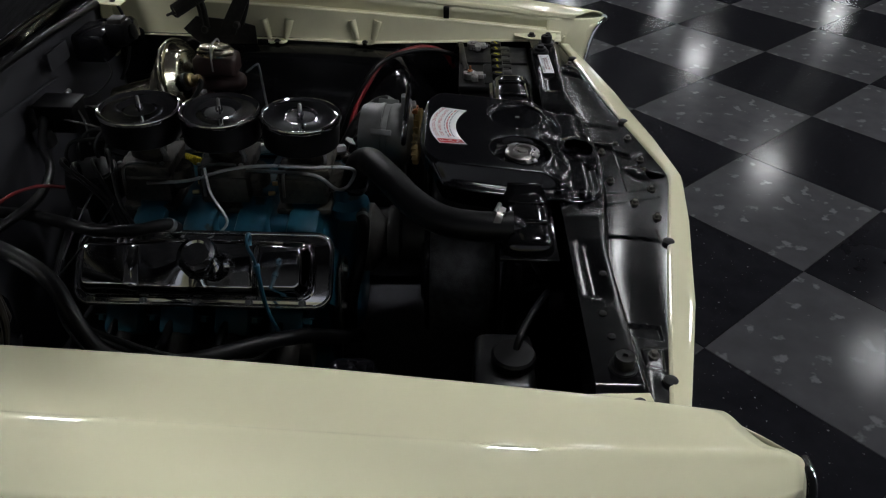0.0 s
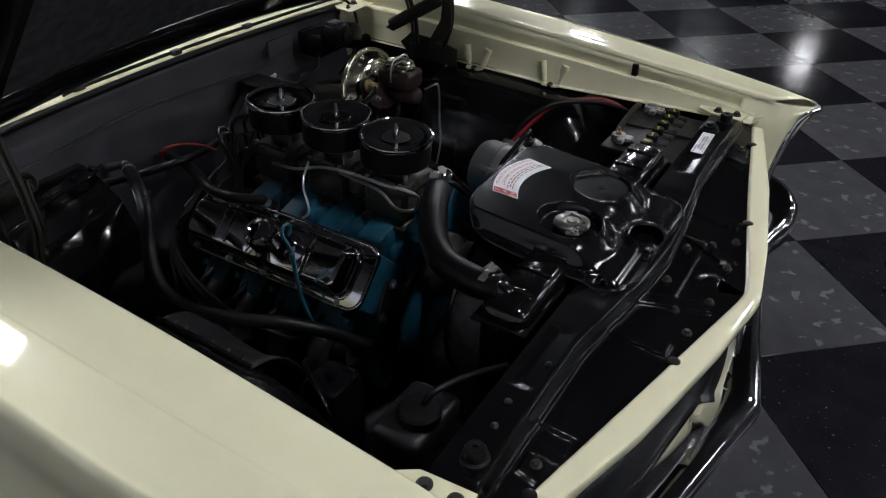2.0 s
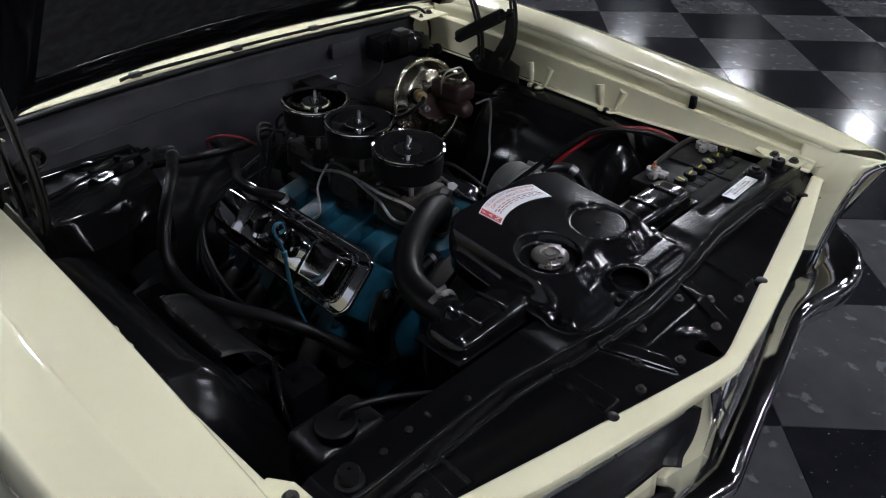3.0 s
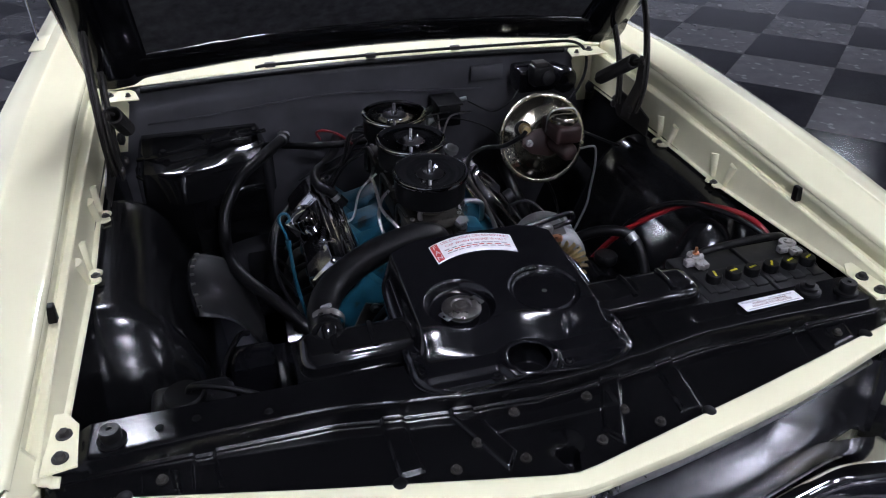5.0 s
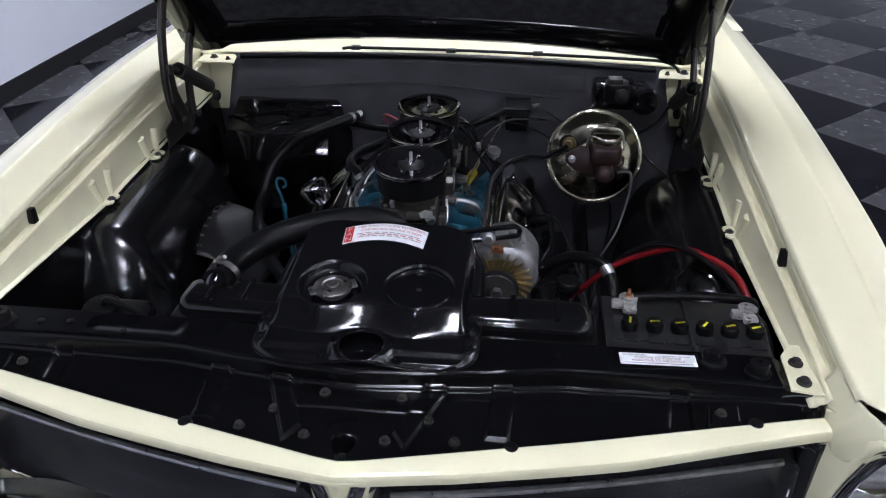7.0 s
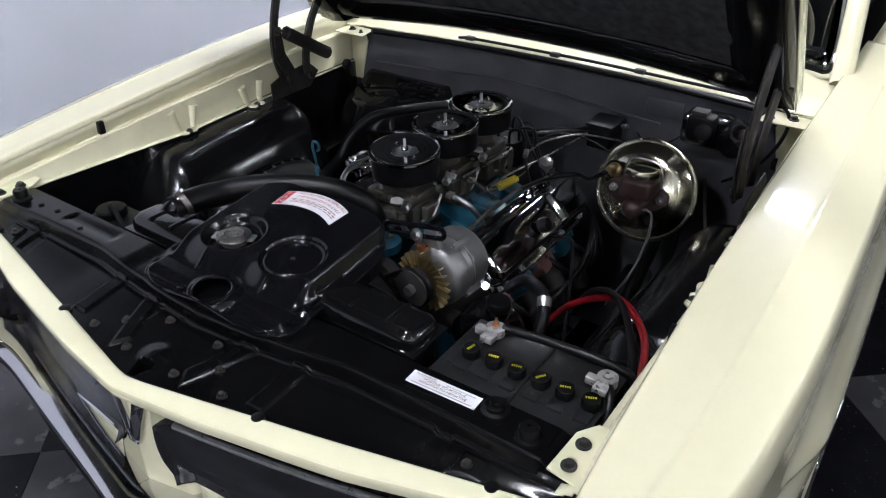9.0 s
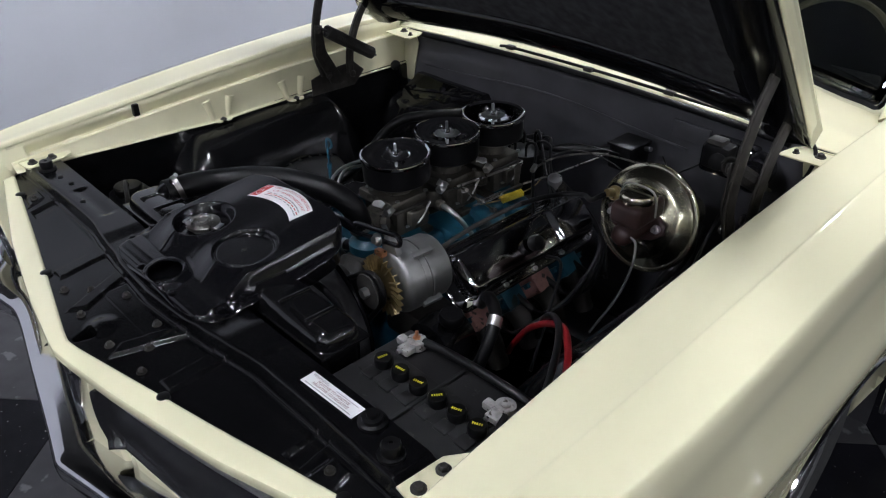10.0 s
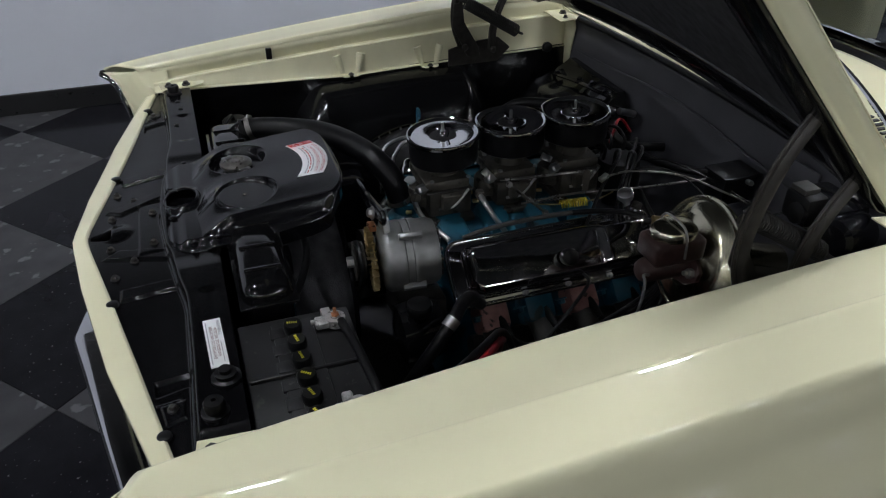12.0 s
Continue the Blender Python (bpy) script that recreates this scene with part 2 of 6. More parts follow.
def sheet(bm, nu, nv, place, keep=None):
    """A skin of nu x nv cells: place(u, v) with u, v from 0 to 1; keep(u, v) leaves holes."""
    vs = [place(i / nu, j / nv) for j in range(nv + 1) for i in range(nu + 1)]
    fs = []
    for j in range(nv):
        for i in range(nu):
            if keep is None or keep((i + 0.5) / nu, (j + 0.5) / nv):
                a = j * (nu + 1) + i
                fs.append((a, a + 1, a + nu + 2, a + nu + 1))
    return add(bm, vs, fs)


def prism(bm, outline, z0, z1, m=None, r=0.0):
    n = len(outline)
    b = bmesh.new()
    add(b, [Vector((*p, z0)) for p in outline] + [Vector((*p, z1)) for p in outline],
        [tuple(reversed(range(n))), tuple(range(n, 2 * n))] + [(k, (k + 1) % n, n + (k + 1) % n, n + k) for k in range(n)])
    if r:
        bmesh.ops.bevel(b, geom=list(b.edges), offset=r, segments=2, affect="EDGES", profile=0.5)
    return merge(bm, b, m)


def hexbolt(bm, at, way=(0, 0, 1), r=0.009, h=0.007):
    m = aim(at, way)
    lathe(bm, [(r * 1.5, -0.001), (r * 1.5, 0.0015), (r * 1.05, 0.0018)], m, 16)
    lathe(bm, [(r, 0.0015), (r, h), (r * 0.8, h + 0.0015)], m, 6)
    return bm


def lerp(a, b, t):
    return a + (b - a) * t


def ease(a, b, x):
    t = min(1.0, max(0.0, (x - a) / (b - a)))
    return t * t * (3 - 2 * t)


def along(table, x):
    """Straight-line reading of a short table of (x, value)."""
    return float(np.interp(x, [a for a, _ in table], [b for _, b in table]))


def glide(table, x):
    """Smooth reading of a short table of (x, value)."""
    xs, ys = [a for a, _ in table], [b for _, b in table]
    if x <= xs[0] or x >= xs[-1]:
        return along(table, x)
    i = max(k for k in range(len(xs) - 1) if xs[k] <= x)
    slope = []
    for k in (i, i + 1):
        a, b = max(k - 1, 0), min(k + 1, len(xs) - 1)
        slope.append((ys[b] - ys[a]) / (xs[b] - xs[a]))
    h = xs[i + 1] - xs[i]
    t = (x - xs[i]) / h
    return (2 * t**3 - 3 * t * t + 1) * ys[i] + (t**3 - 2 * t * t + t) * h * slope[0] + (3 * t * t - 2 * t**3) * ys[i + 1] + (t**3 - t * t) * h * slope[1]


def words(bm, text, size, m, raise_by=0.0006):
    """Letters in the built-in font, centred on m's origin in its xy plane."""
    cu = bpy.data.curves.new("letters", "FONT")
    cu.body, cu.size, cu.align_x, cu.align_y, cu.extrude = text, size, "CENTER", "CENTER", raise_by / 2
    ob = bpy.data.objects.new("letters", cu)
    scene.collection.objects.link(ob)
    deps = bpy.context.evaluated_depsgraph_get()
    me = bpy.data.meshes.new_from_object(ob.evaluated_get(deps))
    b = bmesh.new()
    b.from_mesh(me)
    bpy.data.objects.remove(ob)
    bpy.data.curves.remove(cu)
    bpy.data.meshes.remove(me)
    return merge(bm, b, m)

# ---- the room ----
X0, X1, Y0, Y1 = ROOM
wall_west = tagged(part("wall_west", box(B(), (X0 - 0.2, X0), (Y0, Y1), (0, 2.7)), WALLP, smooth=False),
                   "pale grey painted showroom wall", "wall", kind="structure")
# Unseen band, added above the pale wall so black panels reflect something dark.
unseen_upper_wall = tagged(part("unseen_upper_wall", box(B(), (X0 - 0.2, X0), (Y0, Y1), (2.7, LAMP_HEIGHT + 0.3)), WALLD, smooth=False),
                         "unseen dark upper wall, added to keep reflections dark", "wall", kind="structure")
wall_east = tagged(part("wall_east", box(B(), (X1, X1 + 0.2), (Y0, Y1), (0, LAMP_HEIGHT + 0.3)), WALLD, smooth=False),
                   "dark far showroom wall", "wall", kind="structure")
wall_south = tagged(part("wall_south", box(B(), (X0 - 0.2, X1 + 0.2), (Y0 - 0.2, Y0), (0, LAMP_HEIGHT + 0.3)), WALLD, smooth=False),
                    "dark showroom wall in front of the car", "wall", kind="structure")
wall_north = tagged(part("wall_north", box(B(), (X0 - 0.2, X1 + 0.2), (Y1, Y1 + 0.2), (0, LAMP_HEIGHT + 0.3)), WALLP, smooth=False),
                    "pale grey showroom wall behind the car", "wall", kind="structure")
ceiling = tagged(part("ceiling", box(B(), (X0 - 0.2, X1 + 0.2), (Y0 - 0.2, Y1 + 0.2), (LAMP_HEIGHT + 0.3, LAMP_HEIGHT + 0.5)), CEIL, smooth=False),
                 "dark painted showroom ceiling", "ceiling", kind="structure")
baseboard = tagged(part("baseboard", box(B(), (X0, X0 + 0.012), (Y0, Y1), (0, 0.115), r=0.004), BASE, smooth=False),
                   "black rubber baseboard along the pale wall", "baseboard", kind="structure")
floor = tagged(part("floor", box(B(), (X0 - 0.2, X1 + 0.2), (Y0 - 0.2, Y1 + 0.2), (-0.1, -0.004)), GROUT, smooth=False),
               "black and grey checkered vinyl tile floor", "floor", kind="structure")


def ceiling_light(at, a=0.26, b=0.19):
    t = thing("ceiling_light", (*at, LAMP_HEIGHT), "flat light fixture with a white diffuser under the ceiling", "light", "ceiling lights in rows")
    x, y = at
    part("housing", box(B(), (x - a - 0.05, x + a + 0.05), (y - b - 0.05, y + b + 0.05), (LAMP_HEIGHT, LAMP_HEIGHT + 0.09), taper=0.2), GREYARM, t, smooth=False)
    part("diffuser", box(B(), (x - a, x + a), (y - b, y + b), (LAMP_HEIGHT - 0.02, LAMP_HEIGHT - 0.002)), LAMP, t, smooth=False)
    for dx in (0.05 - a, a - 0.05):
        part("hanger", tube(B(), [(x + dx, y, LAMP_HEIGHT + 0.08), (x + dx, y, LAMP_HEIGHT + 0.3)], 0.006, 6, 1), STEEL, t)
    return t


first_light = ceiling_light(LAMPS[0])
for lx, ly in LAMPS[1:]:
    fixture = copy_thing(first_light, pose(lx, ly, LAMP_HEIGHT))
    # East fixtures take the dimmed diffuser to weaken their reflections.
    if lx > 1 and ly < 2.9:
        for piece in fixture.children:
            if piece.name.startswith("diffuser"):
                piece.material_slots[0].link = "OBJECT"
                piece.material_slots[0].material = LAMP_WEAK
short_light = ceiling_light(SHORT_LAMPS[0], 0.18, 0.14)
for at in SHORT_LAMPS[1:]:
    copy_thing(short_light, pose(*at, LAMP_HEIGHT))

# ---- the car's body. x: towards the driver's side, y: towards the tail ----
car = thing("car", (0, 1.2, 0), "cream two-door muscle car with its hood open", "car")
TOP = [(0.0, 0.905), (0.1, 0.918), (0.24, 0.933), (0.43, 0.952), (0.68, 0.976), (1.0, 1.001), (1.3, 1.014), (2.6, 1.018)]
GUTTER = [(0.1, 0.870), (0.24, 0.884), (0.43, 0.900), (0.68, 0.919), (1.0, 0.939), (1.3, 0.951), (2.6, 0.955)]
OUT = [(0.0, 0.84), (0.03, 0.855), (0.08, 0.878), (0.16, 0.902), (0.3, 0.926), (0.45, 0.940), (0.6, 0.947), (1.1, 0.950), (2.6, 0.950)]
CREASE = [(0.0, 0.765), (0.03, 0.776), (0.13, 0.792), (0.3, 0.808), (0.6, 0.820), (1.0, 0.827), (2.6, 0.828)]
LIP_X = [(0.1, 0.719), (0.26, 0.714), (0.66, 0.713), (1.1, 0.720), (2.6, 0.723)]
WHEEL_Y, WHEEL_Z, ARCH = 1.07, 0.33, 0.37


def fender_skin(s):
    """The outer skin of one front fender, from its inner edge over the crease to the sill, cut out round the wheel."""
    rings = {}

    def section(y):
        if y not in rings:
            top, out, crease = glide(TOP, y), glide(OUT, y), glide(CREASE, y)
            lip, brk, flare = glide(LIP_X, y), out - 0.046, ease(0.62, 0.42, abs(y - WHEEL_Y))
            pts = [(lip, top - 0.012), (lip + 0.003, top - 0.003), (lip + 0.011, top), (lerp(lip, crease, 0.5), top - 0.001), (crease - 0.012, top - 0.0005), (crease - 0.003, top + 0.0012), (crease + 0.004, top + 0.0002),
                   (lerp(crease, brk, 0.3), top - 0.0054), (lerp(crease, brk, 0.65), top - 0.0137), (lerp(crease, brk, 0.9), top - 0.0219), (brk + 0.001, top - 0.027), (brk + 0.009, top - 0.045), (brk + 0.015, top - 0.080),
                   (brk + 0.016 + 0.002 * flare, top - 0.13), (brk + 0.017 + 0.016 * flare, top - 0.19), (brk + 0.018 + 0.034 * flare, top - 0.25), (brk + 0.014 + 0.036 * flare, 0.68), (brk + 0.006 + 0.030 * flare, 0.50), (brk - 0.02, 0.30)]
            rings[y] = smooth_path([(x, 0, z) for x, z in pts], 6)
        return rings[y]

    def place(u, v):
        lead = 0.118 - 0.09 * ease(0.0, 0.42, u)
        y = lead + (2.0 - lead) * v
        low = 0.30
        d = abs(y - WHEEL_Y)
        if d < ARCH:
            low = max(low, WHEEL_Z + math.sqrt(ARCH**2 - d**2))
        ring_ = section(round(y, 3))
        k = u * (len(ring_) - 1)
        i = min(int(k), len(ring_) - 2)
        p = ring_[i].lerp(ring_[i + 1], k - i)
        back = (1 - v) ** 8 * min(0.14, 0.42 * max(0.0, 0.885 - p.z))
        return Vector((s * p.x, y + back, max(p.z, low) if u > 0.5 else p.z))
    bm = sheet(B(), 84, 96, place)
    if s < 0:
        bmesh.ops.reverse_faces(bm, faces=bm.faces)
    return bm


def inner_wall(s):
    """The cream inner side of a fender: lip, sloping wall, gutter and the upright channel under the top edge."""
    def place(u, v):
        y = 0.155 + (1.40 - 0.155) * v
        top = along(TOP, y)
        low = along([(0.15, 0.862), (0.3, 0.86), (0.7, 0.845), (1.0, 0.853), (1.4, 0.86)], y)
        gut = along(GUTTER, y)
        in0 = along([(0.15, 0.688), (0.3, 0.689), (0.65, 0.690), (0.93, 0.697), (1.4, 0.700)], y)
        lip = glide(LIP_X, y)
        ring_ = [(in0 - 0.010, low - 0.002), (in0, low), (in0 + 0.002, low + 0.004), (lerp(in0, 0.702, 0.9), gut - 0.006), (0.7015, gut), (0.704, gut + 0.002), (lip + 0.003, gut), (lip + 0.006, gut + 0.004), (lip + 0.0005, top - 0.012)]
        k = u * (len(ring_) - 1)
        i = min(int(k), len(ring_) - 2)
        return Vector((s * lerp(ring_[i][0], ring_[i + 1][0], k - i), y, lerp(ring_[i][1], ring_[i + 1][1], k - i)))
    bm = sheet(B(), 16, 60, place)
    if s < 0:
        bmesh.ops.reverse_faces(bm, faces=bm.faces)
    return bm


def fender(s):
    f = part("fender", fender_skin(s), CREAM, car, solid=0.0025)
    part("inner_wall", inner_wall(s), CREAM_IN, f, solid=0.002)
    # bolt-down plate at the front corner, with two bolts
    bm = prism(B(), [(0.655, 0.175), (0.722, 0.165), (0.722, 0.285), (0.680, 0.285), (0.660, 0.255)], 0.870, 0.874)
    if s < 0:
        bmesh.ops.transform(bm, matrix=Matrix.Scale(-1, 4, (1, 0, 0)), verts=bm.verts)
        bmesh.ops.reverse_faces(bm, faces=bm.faces)
    part("corner_plate", bm, CREAM, f)
    # flank that closes the fender's front between its top edge and the header panel
    rim_pts = [(0.7215, 0.195), (0.7215, 0.150), (0.7215, 0.119), (0.730, 0.098), (0.748, 0.067), (0.767, 0.040), (0.775, 0.029)]
    low_pts = [(0.703, 0.195), (0.703, 0.165), (0.704, 0.145), (0.706, 0.134), (0.709, 0.127), (0.712, 0.122), (0.715, 0.119)]
    def flank(u, v):
        k = u * 6
        i = min(int(k), 5)
        (ax, ay), (bx, by) = (tuple(lerp(q[i][n], q[i + 1][n], k - i) for n in (0, 1)) for q in (rim_pts, low_pts))
        za, zb = along(TOP, ay) - 0.010, 0.87 - 0.085 * u
        w = ease(0, 1, v) * 0.5 + v * 0.5
        return Vector((s * (lerp(ax, bx, w) - 0.010 * math.sin(math.pi * v) * u), lerp(ay, by, w) - 0.006 * math.sin(math.pi * v) * u, lerp(za, zb, v)))
    bm = sheet(B(), 30, 16, flank)
    if s > 0:
        bmesh.ops.reverse_faces(bm, faces=bm.faces)
    part("front_flank", bm, CREAM, f, solid=0.002)
    for y in (0.193, 0.238):
        part("bolt", hexbolt(B(), (s * 0.678, y, 0.875), r=0.0075), IRON, f)
    # rubber stop on the channel wall
    part("rubber_stop", box(B(), (-0.007, 0.007), (-0.008, 0.008), (-0.016, 0.016), pose(s * 0.711, 0.474, 0.925), r=0.002), RUBBER, f)
    # pressed stiffeners and their bolt-down ears
    for y in (0.70, 0.945):
        for dy in (-0.028, 0.028):
            part("stiffener", tube(B(), [(s * 0.692, y + dy * 0.8, 0.848), (s * 0.697, y + dy, 0.870), (s * 0.701, y + dy * 1.3, 0.902)], (0.007, 0.013), 12, 4, flat=0.9), CREAM_IN, f)
        part("ear", prism(B(), [(0.0, -0.028), (0.020, -0.026), (0.029, -0.018), (0.028, -0.007), (0.017, -0.005), (0.015, 0.0), (0.017, 0.005), (0.028, 0.007), (0.029, 0.018), (0.020, 0.026), (0.0, 0.028)], -0.002, 0.002, pose(s * 0.698, y, 0.8445, 0, 0, 0 if s < 0 else 180)), CREAM_IN, f)
        part("bolt", hexbolt(B(), (s * 0.680, y, 0.8465), r=0.006, h=0.004), IRON, f)
    # hinge-side plate at the cowl corner
    part("corner_gusset", prism(B(), [(0, 0), (0.115, 0.0), (0.115, 0.12), (0.05, 0.115), (0.012, 0.06)], -0.0015, 0.0015, pose(s * 0.60, 1.33, 0.965) @ Matrix.Diagonal((s, 1, 1, 1))), CREAM, f)
    part("bolt", hexbolt(B(), (s * 0.675, 1.375, 0.967), r=0.008), IRON, f)
    part("bolt", hexbolt(B(), (s * 0.628, 1.36, 0.967), r=0.005), IRON, f)
    part("grommet", lathe(B(), [(0.016, -0.004), (0.016, 0.004), (0.010, 0.008), (0.004, 0.008)], aim((s * 0.664, 1.325, 0.868), (-s, -0.2, 0.1)), 16), RUBBER, f)
    part("end_wall", prism(B(), [(0.665, 0.80), (0.72, 0.80), (0.72, 0.972), (0.655, 0.968), (0.635, 0.93)], 0, 0.004, Matrix.Translation((0, 1.405, 0)) @ Matrix(((s, 0, 0, 0), (0, 0, -1, 0), (0, 1, 0, 0), (0, 0, 0, 1)))), CREAM_IN, f)
    # bright moulding on the wheel opening
    arc = [(s * 0.953, WHEEL_Y - ARCH * math.cos(a), WHEEL_Z + ARCH * math.sin(a)) for a in np.linspace(0.12, math.pi - 0.12, 24)]
    part("wheel_moulding", tube(B(), arc, 0.007, 8, 2), CHROME, f)
    # dark liner behind the wheel opening
    part("wheel_liner", sheet(B(), 20, 3, lambda u, v: Vector((s * lerp(0.93, 0.70, v), WHEEL_Y - (ARCH + 0.02) * math.cos(math.pi * u), 0.30 + (ARCH + 0.04) * math.sin(math.pi * u)))), MATTE, f)
    return f


for side in (1, -1):
    fender(side)


def wheel(s):
    w = part("wheel", lathe(B(), [(0.20, -0.09), (0.30, -0.10), (0.335, -0.08), (0.34, 0.0), (0.335, 0.08), (0.30, 0.10), (0.20, 0.09)], aim((s * 0.80, WHEEL_Y, 0.34), (s, 0, 0)), 40), TYRE, car, "black tyre")
    part("rim", lathe(B(), [(0.19, 0.05), (0.205, 0.095), (0.19, 0.085), (0.12, 0.05), (0.05, 0.07), (0.01, 0.075)], aim((s * 0.80, WHEEL_Y, 0.34), (s, 0, 0)), 32), STEEL, w, "steel rim")


wheel(1), wheel(-1)

# ---- nose: cream header panel, grille cavities, bumper, headlights ----
EDGE = [(0.0, 0.0), (0.03, 0.004), (0.129, 0.026), (0.253, 0.054), (0.427, 0.092), (0.60, 0.128), (0.70, 0.150)]
LIP = [(0.0, -0.024), (0.03, -0.021), (0.167, -0.001), (0.414, 0.048), (0.70, 0.127)]


def edge_z(x):
    return 0.832 + 0.012 * ease(0.3, 0.7, abs(x))


def header(u, v):
    x = lerp(-0.712, 0.712, u)
    back, lip, z = along(EDGE, abs(x)), along(LIP, abs(x)), edge_z(x)
    ring_ = [(back + 0.004, z - 0.012), (back + 0.001, z - 0.002), (back - 0.002, z), (lip + 0.005, z - 0.003), (lip + 0.001, z - 0.005), (lip, z - 0.009), (lip + 0.001, z - 0.022), (lip + 0.012, z - 0.025)]
    k = v * (len(ring_) - 1)
    i = min(int(k), len(ring_) - 2)
    return Vector((x, lerp(ring_[i][0], ring_[i + 1][0], k - i), lerp(ring_[i][1], ring_[i + 1][1], k - i)))


header_panel = part("header_panel", sheet(B(), 120, 14, header), CREAM, car, solid=0.002)
for x in (-0.243, 0.243, -0.60, 0.60):
    y = along(EDGE, abs(x))
    part("hood_stop", lathe(B(), [(0.0105, -0.008), (0.0105, 0.0012), (0.008, 0.0024)], aim((x, y + 0.002, edge_z(x) + 0.0005), (0, 0, 1)), 18), RUBBER, header_panel)


KEEL = [(0.54, 0.120), (0.622, 0.105), (0.642, 0.086), (0.660, 0.068), (0.676, 0.056), (0.70, 0.048), (0.74, 0.045), (0.79, 0.052), (0.83, 0.056)]




def sill(x):
    """How far the lower edge of a grille opening falls towards its outer end."""
    return 0.058 * ease(0.10, 0.42, x)


def keel_y(x, z):
    """The front of the cream keel: it falls back under the header's lip and follows the V of the nose."""
    return lerp(along(LIP, abs(x)) + 0.001, 0.20 * abs(x) - 0.004, ease(0.816, 0.788, z))


def nose_post():
    """The cream keel between the two grille openings, flowing out into the lower panel."""
    def place(u, v):
        z = lerp(0.818, 0.56, v)
        a = lerp(-1, 1, u)
        x = a * glide(KEEL, z)
        return Vector((x, keel_y(x, z) + 0.030 * ease(0.84, 1.0, abs(a)), z))
    return sheet(B(), 48, 44, place)


part("nose_post", nose_post(), CREAM, car, solid=0.003)
for s in (-1, 1):
    bm = box(B(), (-0.011, 0.011), (-0.005, 0.005), (-0.050, 0.050), Matrix.Translation((s * 0.0165, -0.0085, 0.748)) @ pose(0, 0, 0, 0, 0, s * 11) @ pose(0, 0, 0, 0, s * 17, 0), r=0.0025)
    part("emblem", bm, CHROME, car, "chrome V emblem on the nose")
for s in (-1, 1):
    def cavity(u, v, s=s):
        rise = [(0.012, 0.806), (0.085, 0.792), (0.088, 0.748), (0.040, 0.744), (0.034, 0.652), (0.026, 0.640)]
        k = v * (len(rise) - 1)
        i = min(int(k), len(rise) - 2)
        deep, z = (lerp(rise[i][n], rise[i + 1][n], k - i) for n in (0, 1))
        x = lerp(glide(KEEL, z) - 0.004, 0.69, u)
        inset = 0.02 * ease(0.03, 0.0, u) + 0.02 * ease(0.97, 1.0, u)
        return Vector((s * x, along(LIP, x) + deep - inset, z - sill(x) * ease(0.70, 0.652, z)))
    g = part("grille", sheet(B(), 60, 20, cavity), GRILLE, car, "black grille panel in a recess", solid=0.002)
    part("grille_moulding", tube(B(), [(s * x, along(LIP, x) + 0.036, 0.746) for x in (0.07, 0.2, 0.35, 0.5, 0.665)], 0.006, 8, 6), STEEL, g, "bright grille moulding")
    part("grille_moulding", tube(B(), [(s * x, along(LIP, x) + 0.028, 0.642 - sill(x)) for x in (0.12, 0.2, 0.35, 0.5, 0.65)], 0.003, 8, 6), CHROME, g, "bright lower grille moulding")
    def apron(u, v, s=s):
        x = lerp(0.11, 0.70, u)
        return Vector((s * x, along(LIP, x) + 0.029, 0.641 - sill(x) - 0.11 * v))
    part("lower_panel", sheet(B(), 30, 8, apron), CREAM, car, solid=0.002)
    part("grille_end", sheet(B(), 8, 12, lambda u, v, s=s: Vector((s * lerp(0.685, 0.728, u), lerp(0.128, 0.146, u) - 0.004 + 0.03 * ease(0.4, 0.0, u), lerp(0.81, 0.58, v)))), GRILLE, car, solid=0.002)


def bumper_shape():
    """The chrome bumper: a shallow V in plan, its ends swelling forward under the stacked headlights."""
    rail = [(-0.955, 0.42, 0.0), (-0.945, 0.16, 0.0), (-0.89, 0.062, 0.0), (-0.79, 0.014, 0.0), (-0.69, 0.012, 0.0), (-0.60, 0.035, 0.0), (-0.52, 0.039, 0.0), (-0.30, -0.006, 0.0), (-0.12, -0.043, 0.0), (-0.03, -0.063, 0.0), (0.0, -0.068, 0.0)]
    rail += [(-x, y, z) for x, y, z in reversed(rail[:-1])]
    path = smooth_path(rail, 6)
    prof = [(0.092, 0.574), (0.090, 0.584), (0.084, 0.590), (0.060, 0.592), (0.030, 0.592), (0.012, 0.589), (0.004, 0.581), (0.001, 0.566), (0.002, 0.545), (0.008, 0.523), (0.020, 0.508), (0.045, 0.502)]
    vs, fs, n = [], [], len(prof)
    for i, p in enumerate(path):
        w = path[min(i + 1, len(path) - 1)] - path[max(i - 1, 0)]
        w.z = 0
        w.normalize()
        back = Vector((-w.y, w.x, 0))
        lift = 0.02 * ease(0.5, 0.75, abs(p.x))
        for a, b in prof:
            vs.append(Vector((p.x, p.y - 0.015, 0.015)) + back * a + Vector((0, 0, b + lift * ease(0.45, 0.59, b))))
    for i in range(len(path) - 1):
        fs += [(i * n + k, i * n + k + 1, (i + 1) * n + k + 1, (i + 1) * n + k) for k in range(n - 1)]
    return add(B(), vs, fs)


